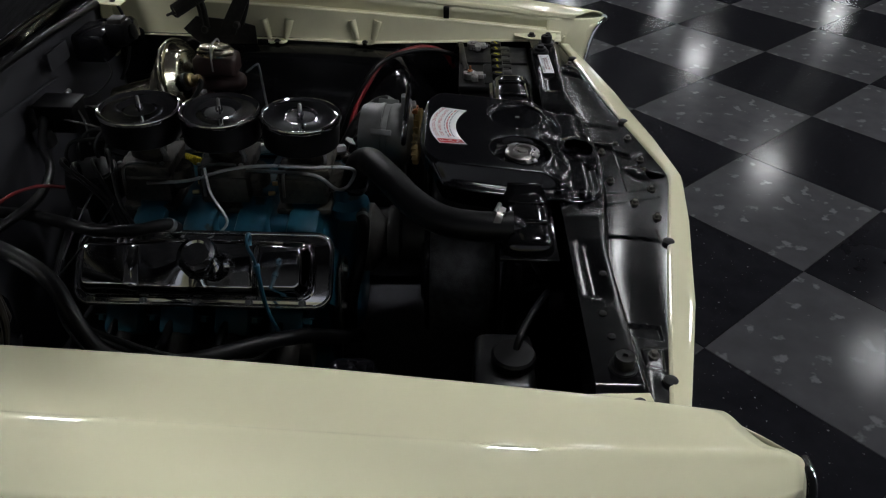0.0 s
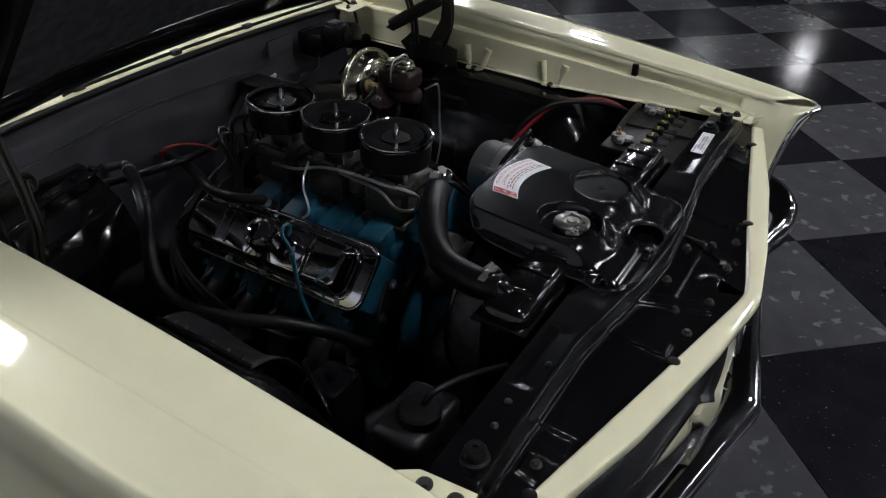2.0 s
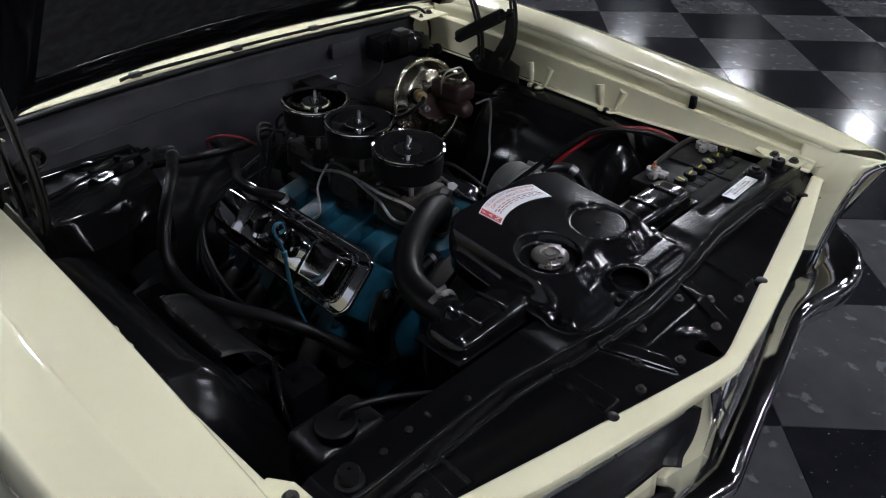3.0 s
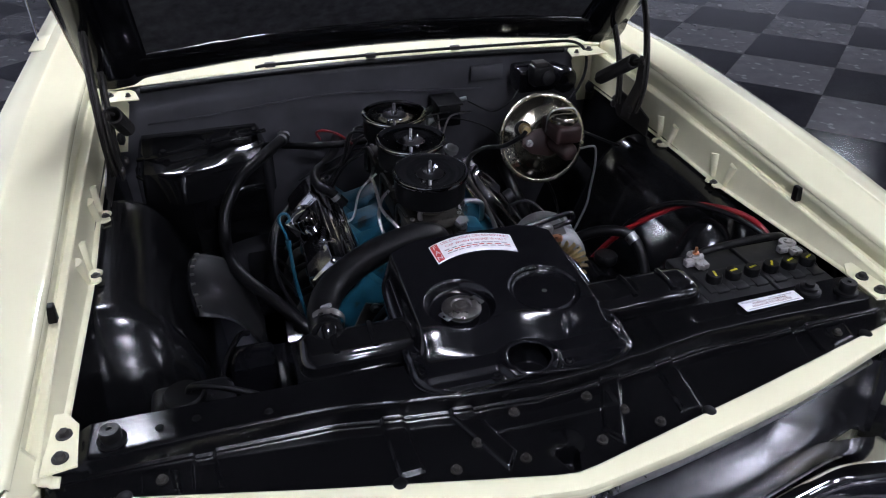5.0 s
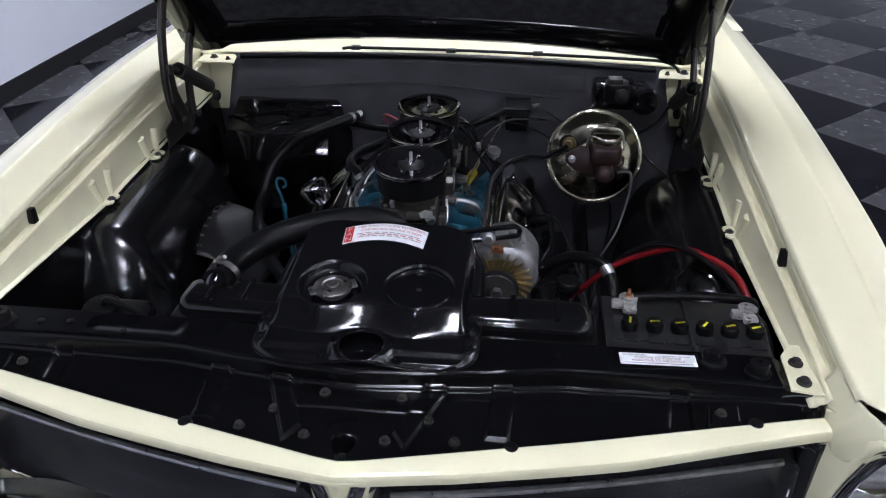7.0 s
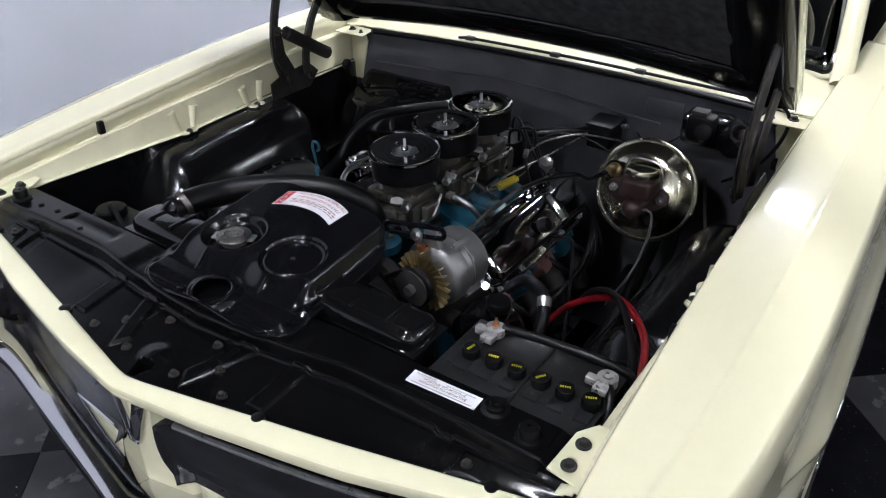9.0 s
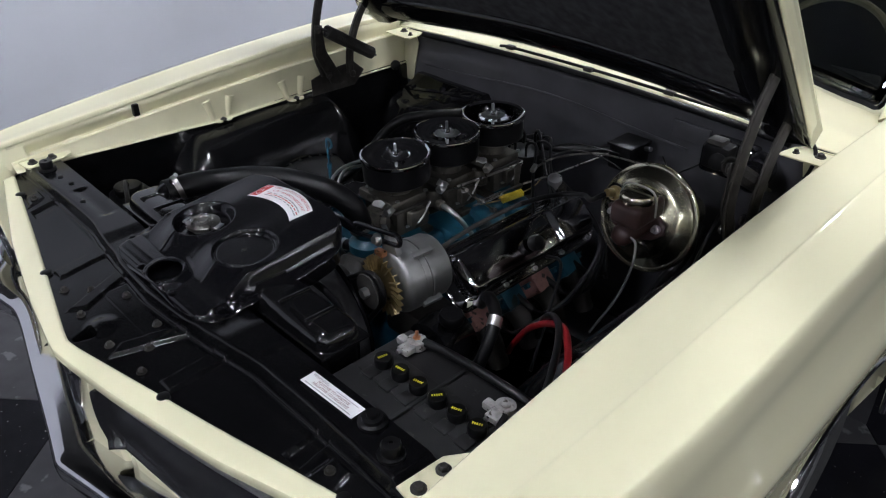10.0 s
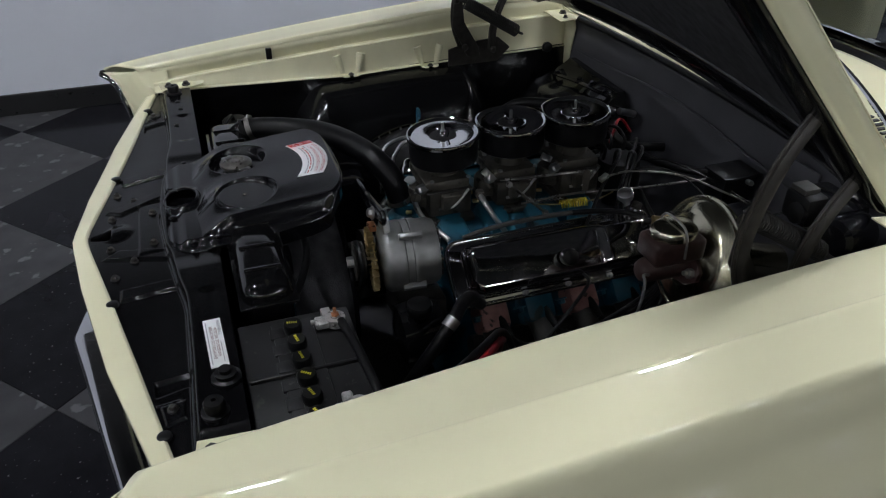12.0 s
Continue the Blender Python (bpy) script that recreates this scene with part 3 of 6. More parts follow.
part("bumper", bumper_shape(), CHROME, car, "chrome front bumper", solid=0.003)
for s in (-1, 1):
    for z, y in ((0.795, 0.140), (0.645, 0.165)):
        m = aim((s * 0.806, y, z), (s * 0.10, -1, 0.03))
        h = part("headlight", lathe(B(), [(0.080, -0.050), (0.081, -0.005), (0.079, 0.008), (0.073, 0.010), (0.068, 0.002), (0.066, -0.010)], m, 48, False), CHROME, car, "round headlight in a chrome bezel")
        part("lens", lathe(B(), [(0.067, -0.004), (0.060, 0.005), (0.046, 0.011), (0.025, 0.015), (0.002, 0.016)], m, 32), LENS, h)
        part("reflector", lathe(B(), [(0.067, -0.008), (0.056, -0.03), (0.03, -0.045), (0.002, -0.048)], m, 32), ALUM, h)
    def shell(u, v, s=s):
        z = lerp(0.885, 0.56, v)
        a = lerp(0.712, 0.85, u)
        return Vector((s * a, 0.185 + 0.06 * v, z))
    part("headlight_shell", sheet(B(), 14, 18, shell), CREAM, car, solid=0.003)
    inner = [(s * 0.775, 0.027, 0.897), (s * 0.748, 0.053, 0.884), (s * 0.735, 0.070, 0.850), (s * 0.722, 0.085, 0.780), (s * 0.712, 0.095, 0.700), (s * 0.705, 0.100, 0.630), (s * 0.704, 0.10, 0.57)]
    curve = smooth_path(inner, 4)
    part("headlight_flank", sheet(B(), 24, 8, lambda u, v, s=s, curve=curve: curve[round(u * 18)].lerp(Vector((s * 0.702, 0.150, min(0.868, curve[round(u * 18)].z - 0.02))), v)), CREAM, car, solid=0.002)
    part("dark_flank", sheet(B(), 8, 8, lambda u, v, s=s, curve=curve: curve[18 + round(u * 6)].lerp(Vector((s * 0.702, 0.150, curve[18 + round(u * 6)].z - 0.02)), v)), GRILLE, car, solid=0.002)
    part("headlight_floor", sheet(B(), 10, 10, lambda u, v, s=s: Vector((s * lerp(0.715, 0.86, u), lerp(0.075, 0.20, v) - 0.02 * math.sin(math.pi * u), 0.592 - 0.015 * math.sin(math.pi * u)))), CREAM, car, solid=0.003)
    part("bezel", sheet(B(), 24, 5, lambda u, v, s=s, curve=curve: curve[round(u * 24)] + Vector((s * 0.030 * v, -0.006 * math.sin(math.pi * v) + 0.030 * v * v, -0.012 * v))), CHROME, car, "chrome headlight bezel", solid=0.002)
    part("bezel_edge", tube(B(), [Vector(p) + Vector((s * 0.007, -0.006, -0.004)) for p in inner], 0.0075, 10, 6), CHROME, car, "chrome edge of the headlight bezel")
    edge = [*inner[:1], (s * 0.80, 0.024, 0.890), (s * 0.832, 0.034, 0.872), (s * 0.850, 0.050, 0.84), (s * 0.857, 0.075, 0.78), (s * 0.857, 0.115, 0.68), (s * 0.85, 0.157, 0.58)]
    part("headlight_moulding", tube(B(), edge, 0.0085, 10, 8), CHROME, car, "chrome edge moulding round the headlights")
    part("front_valance", sheet(B(), 10, 6, lambda u, v, s=s: Vector((s * lerp(0.0, 0.72, u), lerp(0.05, 0.17, u) + 0.06 * v, lerp(0.47, 0.28, v)))), CREAM, car, solid=0.002)


# ---- radiator support panel: pressed black sheet with a step, ribs, holes and bolts ----
FOOT = [(0.0, 0.142), (0.115, 0.1505), (0.155, 0.155), (0.20, 0.160), (0.236, 0.164), (0.31, 0.1745), (0.36, 0.1745), (0.48, 0.173), (0.62, 0.169), (0.72, 0.166)]
BROW = [(0.0, 0.150), (0.12, 0.157), (0.16, 0.165), (0.20, 0.169), (0.246, 0.1735), (0.31, 0.183), (0.37, 0.1845), (0.48, 0.184), (0.60, 0.181), (0.72, 0.180)]


def inside(poly, x, y):
    """How far a place lies inside a four-sided outline, in metres; below zero outside."""
    d = 1.0
    for k in range(4):
        (ax, ay), (bx, by) = poly[k], poly[(k + 1) % 4]
        ex, ey = bx - ax, by - ay
        d = min(d, (ex * (y - ay) - ey * (x - ax)) / math.hypot(ex, ey))
    return d


# pressed fields of the panel's front, on the driver's half: outline and height
FIELDS = [([(0.153, 0.175), (0.116, 0.175), (0.068, 0.064), (0.090, 0.032)], 0.0055),
          ([(0.246, 0.185), (0.210, 0.185), (0.203, 0.066), (0.240, 0.066)], 0.0050),
          ([(0.511, 0.185), (0.482, 0.185), (0.474, 0.117), (0.511, 0.119)], -0.0060),
          ([(0.580, 0.163), (0.538, 0.163), (0.532, 0.124), (0.580, 0.132)], 0.0022),
          ([(0.538, 0.157), (0.534, 0.157), (0.528, 0.119), (0.532, 0.119)], 0.0040)]


def panel_field(x, y):
    """The height of the low front part of the radiator support."""
    a = abs(x)
    front, foot = along(EDGE, a), glide(FOOT, a)
    z = edge_z(x) - 0.004 + 0.010 * ease(0.0, 1.0, (y - front) / max(0.02, foot - front))
    for poly, high in FIELDS:
        z += high * ease(-0.0005, 0.0045, inside(poly, a, y))
    z += 0.002 * ease(0.100, 0.103, y) * ease(0.105, 0.095, abs(x - 0.01))
    r = math.hypot(x * 0.9, y - 0.060)
    z += 0.006 * ease(0.034, 0.004, r)
    z -= 0.030 * ease(-0.001, 0.004, min(inside([(0.021, 0.047), (-0.019, 0.047), (-0.004, 0.008), (0.006, 0.008)], x, y), 0.021 - math.hypot(x, y - 0.030)))
    return z


def shelf_z(x):
    a = abs(x)
    return 0.8755 - 0.0035 * ease(0.24, 0.19, a) + 0.002 * ease(0.25, 0.6, a) - 0.007 * ease(0.640, 0.660, a)


def support_profile(x):
    """One section of the panel, front to rear: the low field, a rolled foot, a riser, a rolled brow and the flat shelf."""
    a = abs(x)
    foot, brow, zt = glide(FOOT, a), glide(BROW, a), shelf_z(x)
    y0 = min(along(EDGE, a) + 0.002, foot - 0.028)
    pts = [(y, panel_field(x, y)) for y in np.linspace(y0, foot - 0.0045, 74)]
    zf = panel_field(x, foot - 0.0045)
    pts += [(foot - 0.0025, zf + 0.0004), (foot - 0.0012, zf + 0.0018), (foot - 0.0005, zf + 0.0040), (foot + 0.0004, zf + 0.0056), (foot + 0.0018, zf + 0.0066), (foot + 0.0034, zf + 0.0075)]
    pts += [(brow - 0.0040, zt - 0.0090), (brow - 0.0030, zt - 0.0048), (brow - 0.0016, zt - 0.0018), (brow + 0.0004, zt - 0.0004), (brow + 0.0035, zt)]
    dip = 0.004 * ease(0.30, 0.32, a) * ease(0.47, 0.45, a)
    pts += [(lerp(brow + 0.0035, 0.246, k / 8), zt - dip * math.sin(math.pi * k / 8) ** 4) for k in range(1, 9)]
    return pts


def support_z(x, y):
    pts = support_profile(x)
    return float(np.interp(y, [p[0] for p in pts], [p[1] for p in pts]))


SECTIONS = [support_profile(lerp(-0.70, 0.70, k / 760)) for k in range(761)]
ROWS_ACROSS = len(SECTIONS[0]) - 1
support_panel = part("radiator_support", sheet(B(), 760, ROWS_ACROSS, lambda u, v: Vector((lerp(-0.70, 0.70, u), *SECTIONS[round(u * 760)][round(v * ROWS_ACROSS)]))), SUPPORT, car, "gloss black pressed radiator support panel")
part("support_flange", sheet(B(), 60, 4, lambda u, v: Vector((lerp(-0.70, 0.70, u), 0.246 + 0.004 * v, support_z(lerp(-0.70, 0.70, u), 0.246) - 0.06 * v))), GLOSS, support_panel)
for s in (-1, 1):
    for x, y in ((0.073 if s > 0 else 0.047, 0.129), (0.161, 0.057), (0.060, 0.048), (0.552, 0.144), (0.118, 0.092)):
        part("bolt", hexbolt(B(), (s * x, y, support_z(s * x, y) + 0.001), r=0.0056, h=0.006), GREYARM, support_panel)
    part("rubber_bumper", lathe(B(), [(0.020, 0.0), (0.020, 0.004), (0.014, 0.005), (0.015, 0.018), (0.013, 0.022), (0.004, 0.022), (0.004, 0.018)], aim((s * 0.612, 0.204, support_z(0.612, 0.204)), (0, 0, 1)), 22), RUBBER, support_panel, "black rubber hood bumper")
    for x, y in ((0.50, 0.215), (0.40, 0.20), (0.55, 0.21)):
        if s < 0:
            part("hole_plug", lathe(B(), [(0.006, 0.0), (0.006, 0.002), (0.003, 0.003)], aim((s * x, y, support_z(s * x, y)), (0, 0, 1)), 12), RUBBER, support_panel)
part("rubber_bumper", lathe(B(), [(0.022, 0.0), (0.022, 0.005), (0.016, 0.007), (0.016, 0.013), (0.009, 0.014), (0.009, 0.020)], aim((0.548, 0.225, 0.877), (0, 0, 1)), 22), RUBBER, support_panel, "round rubber plug")

# warning label lying on the support
label_at = pose(0.464, 0.217, 0.8795, 0, 0, 2)
label = part("warning_label", box(B(), (-0.059, 0.059), (-0.0135, 0.0135), (0, 0.0008), label_at), WHITE, support_panel, "white printed warning label", smooth=False)
bm = B()
words(bm, "WARNING:", 0.0075, label_at @ pose(-0.035, 0.0088, 0.0009))
part("print", bm, GREYINK, label, smooth=False)
bm = B()
words(bm, "POSITIVE TO POSITIVE", 0.0072, label_at @ pose(0.0, 0.0025, 0.0009))
words(bm, "NEGATIVE TO NEGATIVE", 0.0072, label_at @ pose(0.0, -0.0040, 0.0009))
part("print", bm, TEXT, label, smooth=False)
bm = B()
box(bm, (0.0, 0.05), (0.0075, 0.0085), (0.0008, 0.0012), label_at)
box(bm, (-0.052, 0.052), (-0.0105, -0.0092), (0.0008, 0.0012), label_at)
part("print", bm, GREYINK, label, smooth=False)


# ---- inner fenders: black wheelhouse pressings on either side of the bay ----
def house(s):
    """A wheelhouse: an upright web under the fender lip, then one smooth dome over the tyre that falls away towards the engine."""
    def place(u, v):
        y = lerp(0.16, 1.40, u)
        lip = along([(0.15, 0.858), (0.3, 0.856), (0.7, 0.841), (1.0, 0.849), (1.4, 0.856)], y)
        high = min(lip - 0.004, 0.46 + 0.376 * ease(0.33, 0.62, y) - 0.008 * ease(0.9, 0.6, y) - 0.20 * ease(1.03, 1.17, y))
        wide = 0.04 + 0.115 * ease(0.34, 0.50, y) - 0.03 * ease(1.05, 1.20, y)
        deep = 0.12 + 0.22 * ease(0.40, 0.80, y)
        if v < 0.05:
            return Vector((s * lerp(0.714, 0.696, v / 0.05), y, lip + 0.003))
        if v < 0.22:
            t = (v - 0.05) / 0.17
            return Vector((s * (0.696 - 0.014 * t), y, lerp(lip + 0.001, high, t)))
        if v < 0.85:
            a = (v - 0.22) / 0.63 * math.pi / 2
            return Vector((s * (0.682 - wide * math.sin(a) ** 0.8 - 0.030 * ease(0.9, 1.5, a)), y, high - deep * (1 - math.cos(a) ** 0.75)))
        t = (v - 0.85) / 0.15
        return Vector((s * (0.652 - wide - 0.02 * t), y, lerp(high - deep, 0.22, t)))
    bm = sheet(B(), 110, 64, place)
    if s > 0:
        bmesh.ops.reverse_faces(bm, faces=bm.faces)
    return bm


for s in (-1, 1):
    part("inner_fender", house(s), SEMI, car, "gloss black inner fender pressing", solid=0.002)
def flap(u, v):
    """The rubber splash flap that closes the gap between the passenger's wheelhouse and the frame."""
    top = Vector((-0.512 - 0.014 * math.sin(math.pi * u), lerp(0.955, 0.715, u), lerp(0.712, 0.703, u) + 0.022 * math.sin(math.pi * u)))
    end = Vector((-0.392 + 0.010 * math.sin(math.pi * u), lerp(0.94, 0.70, u), lerp(0.57, 0.60, u)))
    p = top.lerp(end, v)
    return p + Vector((0.02, 0, 0.035)) * math.sin(math.pi * v) * (0.6 + 0.4 * math.cos(5 * u))


FLAP = mat("dull_rubber_flap", (0.006, 0.006, 0.0065), 0.5, vary=0.3, scale=20, grain=0.1)
splash_flap = part("splash_flap", sheet(B(), 16, 12, flap), FLAP, car, "dull black rubber splash flap", solid=0.003)
part("flap_retainer", tube(B(), [flap(u, 0.0) + Vector((-0.003, 0, 0.003)) for u in np.linspace(0, 1, 9)], 0.006, 8, 3, flat=0.6), GLOSS, splash_flap)
for u in np.linspace(0.08, 0.92, 7):
    part("staple", box(B(), (-0.006, 0.006), (-0.002, 0.002), (-0.002, 0.003), Matrix.Translation(flap(u, 0.03) + Vector((0, 0, 0.006))), r=0.001), RODS, splash_flap)
part("splash_apron", sheet(B(), 8, 8, lambda u, v: Vector((lerp(-0.70, 0.70, u), 0.20 + 0.02 * v, lerp(0.83, 0.28, v)))), GLOSS, car, solid=0.002)
part("underbody", box(B(), (-0.56, 0.56), (0.2, 1.42), (0.24, 0.27)), MATTE, car, smooth=False)
for s in (-1, 1):
    part("frame_rail", box(B(), (s * 0.36 - 0.04, s * 0.36 + 0.04), (0.1, 1.42), (0.30, 0.42), r=0.01), SATIN, car)
part("crossmember", box(B(), (-0.40, 0.40), (0.92, 1.10), (0.29, 0.42), r=0.02), SATIN, car)

# ---- firewall, cowl, windscreen ----
def wall_place(u, v):
    x, z = lerp(-0.70, 0.70, u), lerp(0.28, 0.968, v)
    bow = 0.02 * (1 - (x / 0.7) ** 2)
    return Vector((x, 1.405 + bow + 0.004 * ease(0.84, 0.86, z + 0.05 * math.sin(3 * x)), z))


firewall = part("firewall", sheet(B(), 60, 40, wall_place), MATTE, car, "matte black firewall", solid=0.004)
seal = [(x, 1.392 + 0.018 * (1 - (x / 0.6) ** 2), 0.968 + 0.012 * (1 - (x / 0.6) ** 2)) for x in np.linspace(-0.60, 0.60, 9)]
part("weather_seal", tube(B(), seal, 0.009, 10, 6), RUBBER, firewall, "black rubber hood seal")
wave = [(x, 1.398 + 0.018 * (1 - (x / 0.7) ** 2), 0.865 + 0.03 * math.exp(-((x + 0.1) / 0.3) ** 2)) for x in np.linspace(-0.6, 0.35, 9)]
part("seam", tube(B(), wave, 0.004, 6, 5), MATTE, firewall)
part("cover_plate", box(B(), (-0.05, 0.05), (-0.003, 0.003), (-0.022, 0.022), pose(0.36, 1.40, 0.92), r=0.002), MATTE, firewall)


def screen_base(x):
    return 1.86 - 0.44 * x * x


def cowl(u, v):
    x = lerp(-0.735, 0.735, u)
    q = 1 - (x / 0.735) ** 2
    y = lerp(1.402 + 0.02 * q, screen_base(x) + 0.02, v)
    z = 0.972 + 0.012 * q + 0.014 * ease(0.0, 0.35, v)
    return Vector((x, y, z))


cowl_panel = part("cowl_panel", sheet(B(), 40, 20, cowl), CREAM, car, solid=0.002)
for k in range(57):
    x = -0.50 + 0.018 * k
    if abs(x) < 0.51:
        q, y = 1 - (x / 0.735) ** 2, 1.612 - 0.28 * x * x
        part("vent_slot", box(B(), (x - 0.0045, x + 0.0045), (y - 0.014, y + 0.022), (0.9845 + 0.012 * q, 0.9895 + 0.012 * q), r=0.001), TRIM, cowl_panel, smooth=False)
wash = [(-0.30, 1.425, 0.990), (-0.26, 1.425, 0.994), (-0.1, 1.43, 0.994), (0.1, 1.43, 0.994), (0.3, 1.425, 0.992), (0.52, 1.415, 0.990), (0.63, 1.40, 0.988), (0.665, 1.375, 0.960), (0.655, 1.35, 0.90), (0.61, 1.34, 0.83), (0.55, 1.35, 0.78)]
hose = part("washer_hose", tube(B(), wash, 0.0045, 8, 8), RUBBER, car, "thin black washer hose along the cowl")
for x in (-0.26, 0.02, 0.27):
    part("hose_clip", box(B(), (x - 0.014, x + 0.014), (1.418, 1.434), (0.988, 1.0), r=0.002), IRON, hose)
# windscreen with bright edge, dark interior, steering wheel
def screen(u, v):
    x = lerp(-0.70, 0.70, u) * lerp(1.0, 0.86, v)
    return Vector((x, screen_base(x) + 0.52 * v, 1.0 + 0.38 * v))


windscreen = part("windshield", sheet(B(), 28, 10, screen), GLASS, car, "clear windshield in a bright surround", solid=0.005)
surround = [screen(0, 1), screen(0, 0.5), screen(0, 0.06), screen(0.05, 0), screen(0.25, 0), screen(0.5, 0), screen(0.75, 0), screen(0.95, 0), screen(1, 0.06), screen(1, 0.5), screen(1, 1)]
part("surround", tube(B(), surround, 0.014, 8, 6), CHROME, windscreen, "bright windshield moulding")
for s in (-1, 1):
    part("wiper", tube(B(), [(0.43 - 0.28 * (s < 0), 1.54 + 0.05 * (s < 0), 0.995), (0.38 - 0.28 * (s < 0), 1.56 + 0.05 * (s < 0), 1.022), (0.15 - 0.28 * (s < 0), 1.68 + 0.05 * (s < 0), 1.03), (-0.12 - 0.28 * (s < 0), 1.80 + 0.02 * (s < 0), 1.03)], 0.0065, 8, 6), CHROME, car, "chrome wiper arm")
    part("door_shell", sheet(B(), 10, 10, lambda u, v, s=s: Vector((s * (lerp(0.945, 0.93, v) - 0.05 * ease(0.15, 0.0, v)), lerp(2.0, 3.0, u), lerp(1.003, 0.30, v)))), CREAM, car, solid=0.003)
    part("shoulder", sheet(B(), 4, 8, lambda u, v, s=s: Vector((s * lerp(0.735, 0.90, u), lerp(1.70, 3.0, v), 1.006))), CREAM, car, solid=0.003)
    part("pillar", tube(B(), [(s * 0.725, 1.63, 0.985), (s * 0.68, 1.90, 1.20), (s * 0.63, 2.16, 1.38)], 0.028, 10, 4), CREAM, car)
part("roof", sheet(B(), 12, 12, lambda u, v: Vector((lerp(-0.60, 0.60, u), lerp(2.25, 3.0, v), 1.37 + 0.03 * (1 - (2 * u - 1) ** 2)))), CREAM, car, solid=0.01)
part("dashboard", box(B(), (-0.70, 0.70), (1.90, 2.10), (0.72, 0.96), r=0.04), TRIM, car)
part("cabin_liner", box(B(), (-0.86, 0.86), (2.98, 3.02), (0.30, 1.38)), TRIM, car, smooth=False)
part("cabin_floor", box(B(), (-0.86, 0.86), (1.45, 3.0), (0.26, 0.30)), TRIM, car, smooth=False)
part("steering_wheel", tube(B(), [(0.36 + 0.19 * math.cos(a), 2.18 + 0.06 * math.sin(a), 0.93 + 0.18 * math.sin(a)) for a in np.linspace(0, 2 * math.pi, 33)], 0.011, 8, 2), TAN, car, "tan steering wheel rim")
part("antenna", lathe(B(), [(0.022, 0), (0.020, 0.01), (0.012, 0.03), (0.009, 0.05), (0.003, 0.055), (0.0025, 0.75), (0.004, 0.76)], aim((-0.885, 1.80, 0.945), (-0.05, 0.08, 1)), 14), CHROME, car, "chrome radio antenna")

# ---- hood, standing open on two hinges ----
HOOD_Y, HOOD_Z, HOOD_A = 1.257, 1.039, radians(46.3)


def hood_at(x, d, lift=0.0):
    """A place on the hood: d metres from its rear edge, lift above its underside."""
    rise = 0.05 * (1 - (x / 0.69) ** 2)
    c, s = math.cos(HOOD_A), math.sin(HOOD_A)
    return Vector((x, HOOD_Y - d * c + (lift + rise) * s, HOOD_Z + d * s + (lift + rise) * c))


hood = part("hood", sheet(B(), 30, 30, lambda u, v: hood_at(lerp(-0.69, 0.69, u), lerp(-0.012, 1.30, v) + 0.10 * v * (1 - (2 * u - 1) ** 2), 0.035)), CREAM, car, "cream hood raised on its hinges", solid=0.003)
for s in (-1, 1):
    part("side_flange", sheet(B(), 3, 24, lambda u, v, s=s: hood_at(s * 0.69, lerp(-0.012, 1.30, v), lerp(-0.006, 0.036, u))), CREAM, hood, solid=0.002)
    part("side_brace", sheet(B(), 6, 24, lambda u, v, s=s: hood_at(s * lerp(0.55, 0.687, u), lerp(0.0, 1.28, v), -0.008 - 0.014 * ease(0.1, 0.35, u) * ease(0.95, 0.7, u))), SATIN, hood, solid=0.003)
part("rear_brace", sheet(B(), 30, 6, lambda u, v: hood_at(lerp(-0.685, 0.685, u), lerp(-0.01, 0.10, v), -0.006 - 0.014 * ease(0.05, 0.3, v) * ease(1.0, 0.7, v))), GLOSS, hood, solid=0.003)
part("insulation", sheet(B(), 40, 40, lambda u, v: hood_at(lerp(-0.60, 0.60, u), lerp(0.08, 1.25, v), -0.006 + 0.004 * noise.noise(Vector((u * 14, v * 14, 0))))), UNDER, hood, "matte black hood insulation pad", solid=0.01)


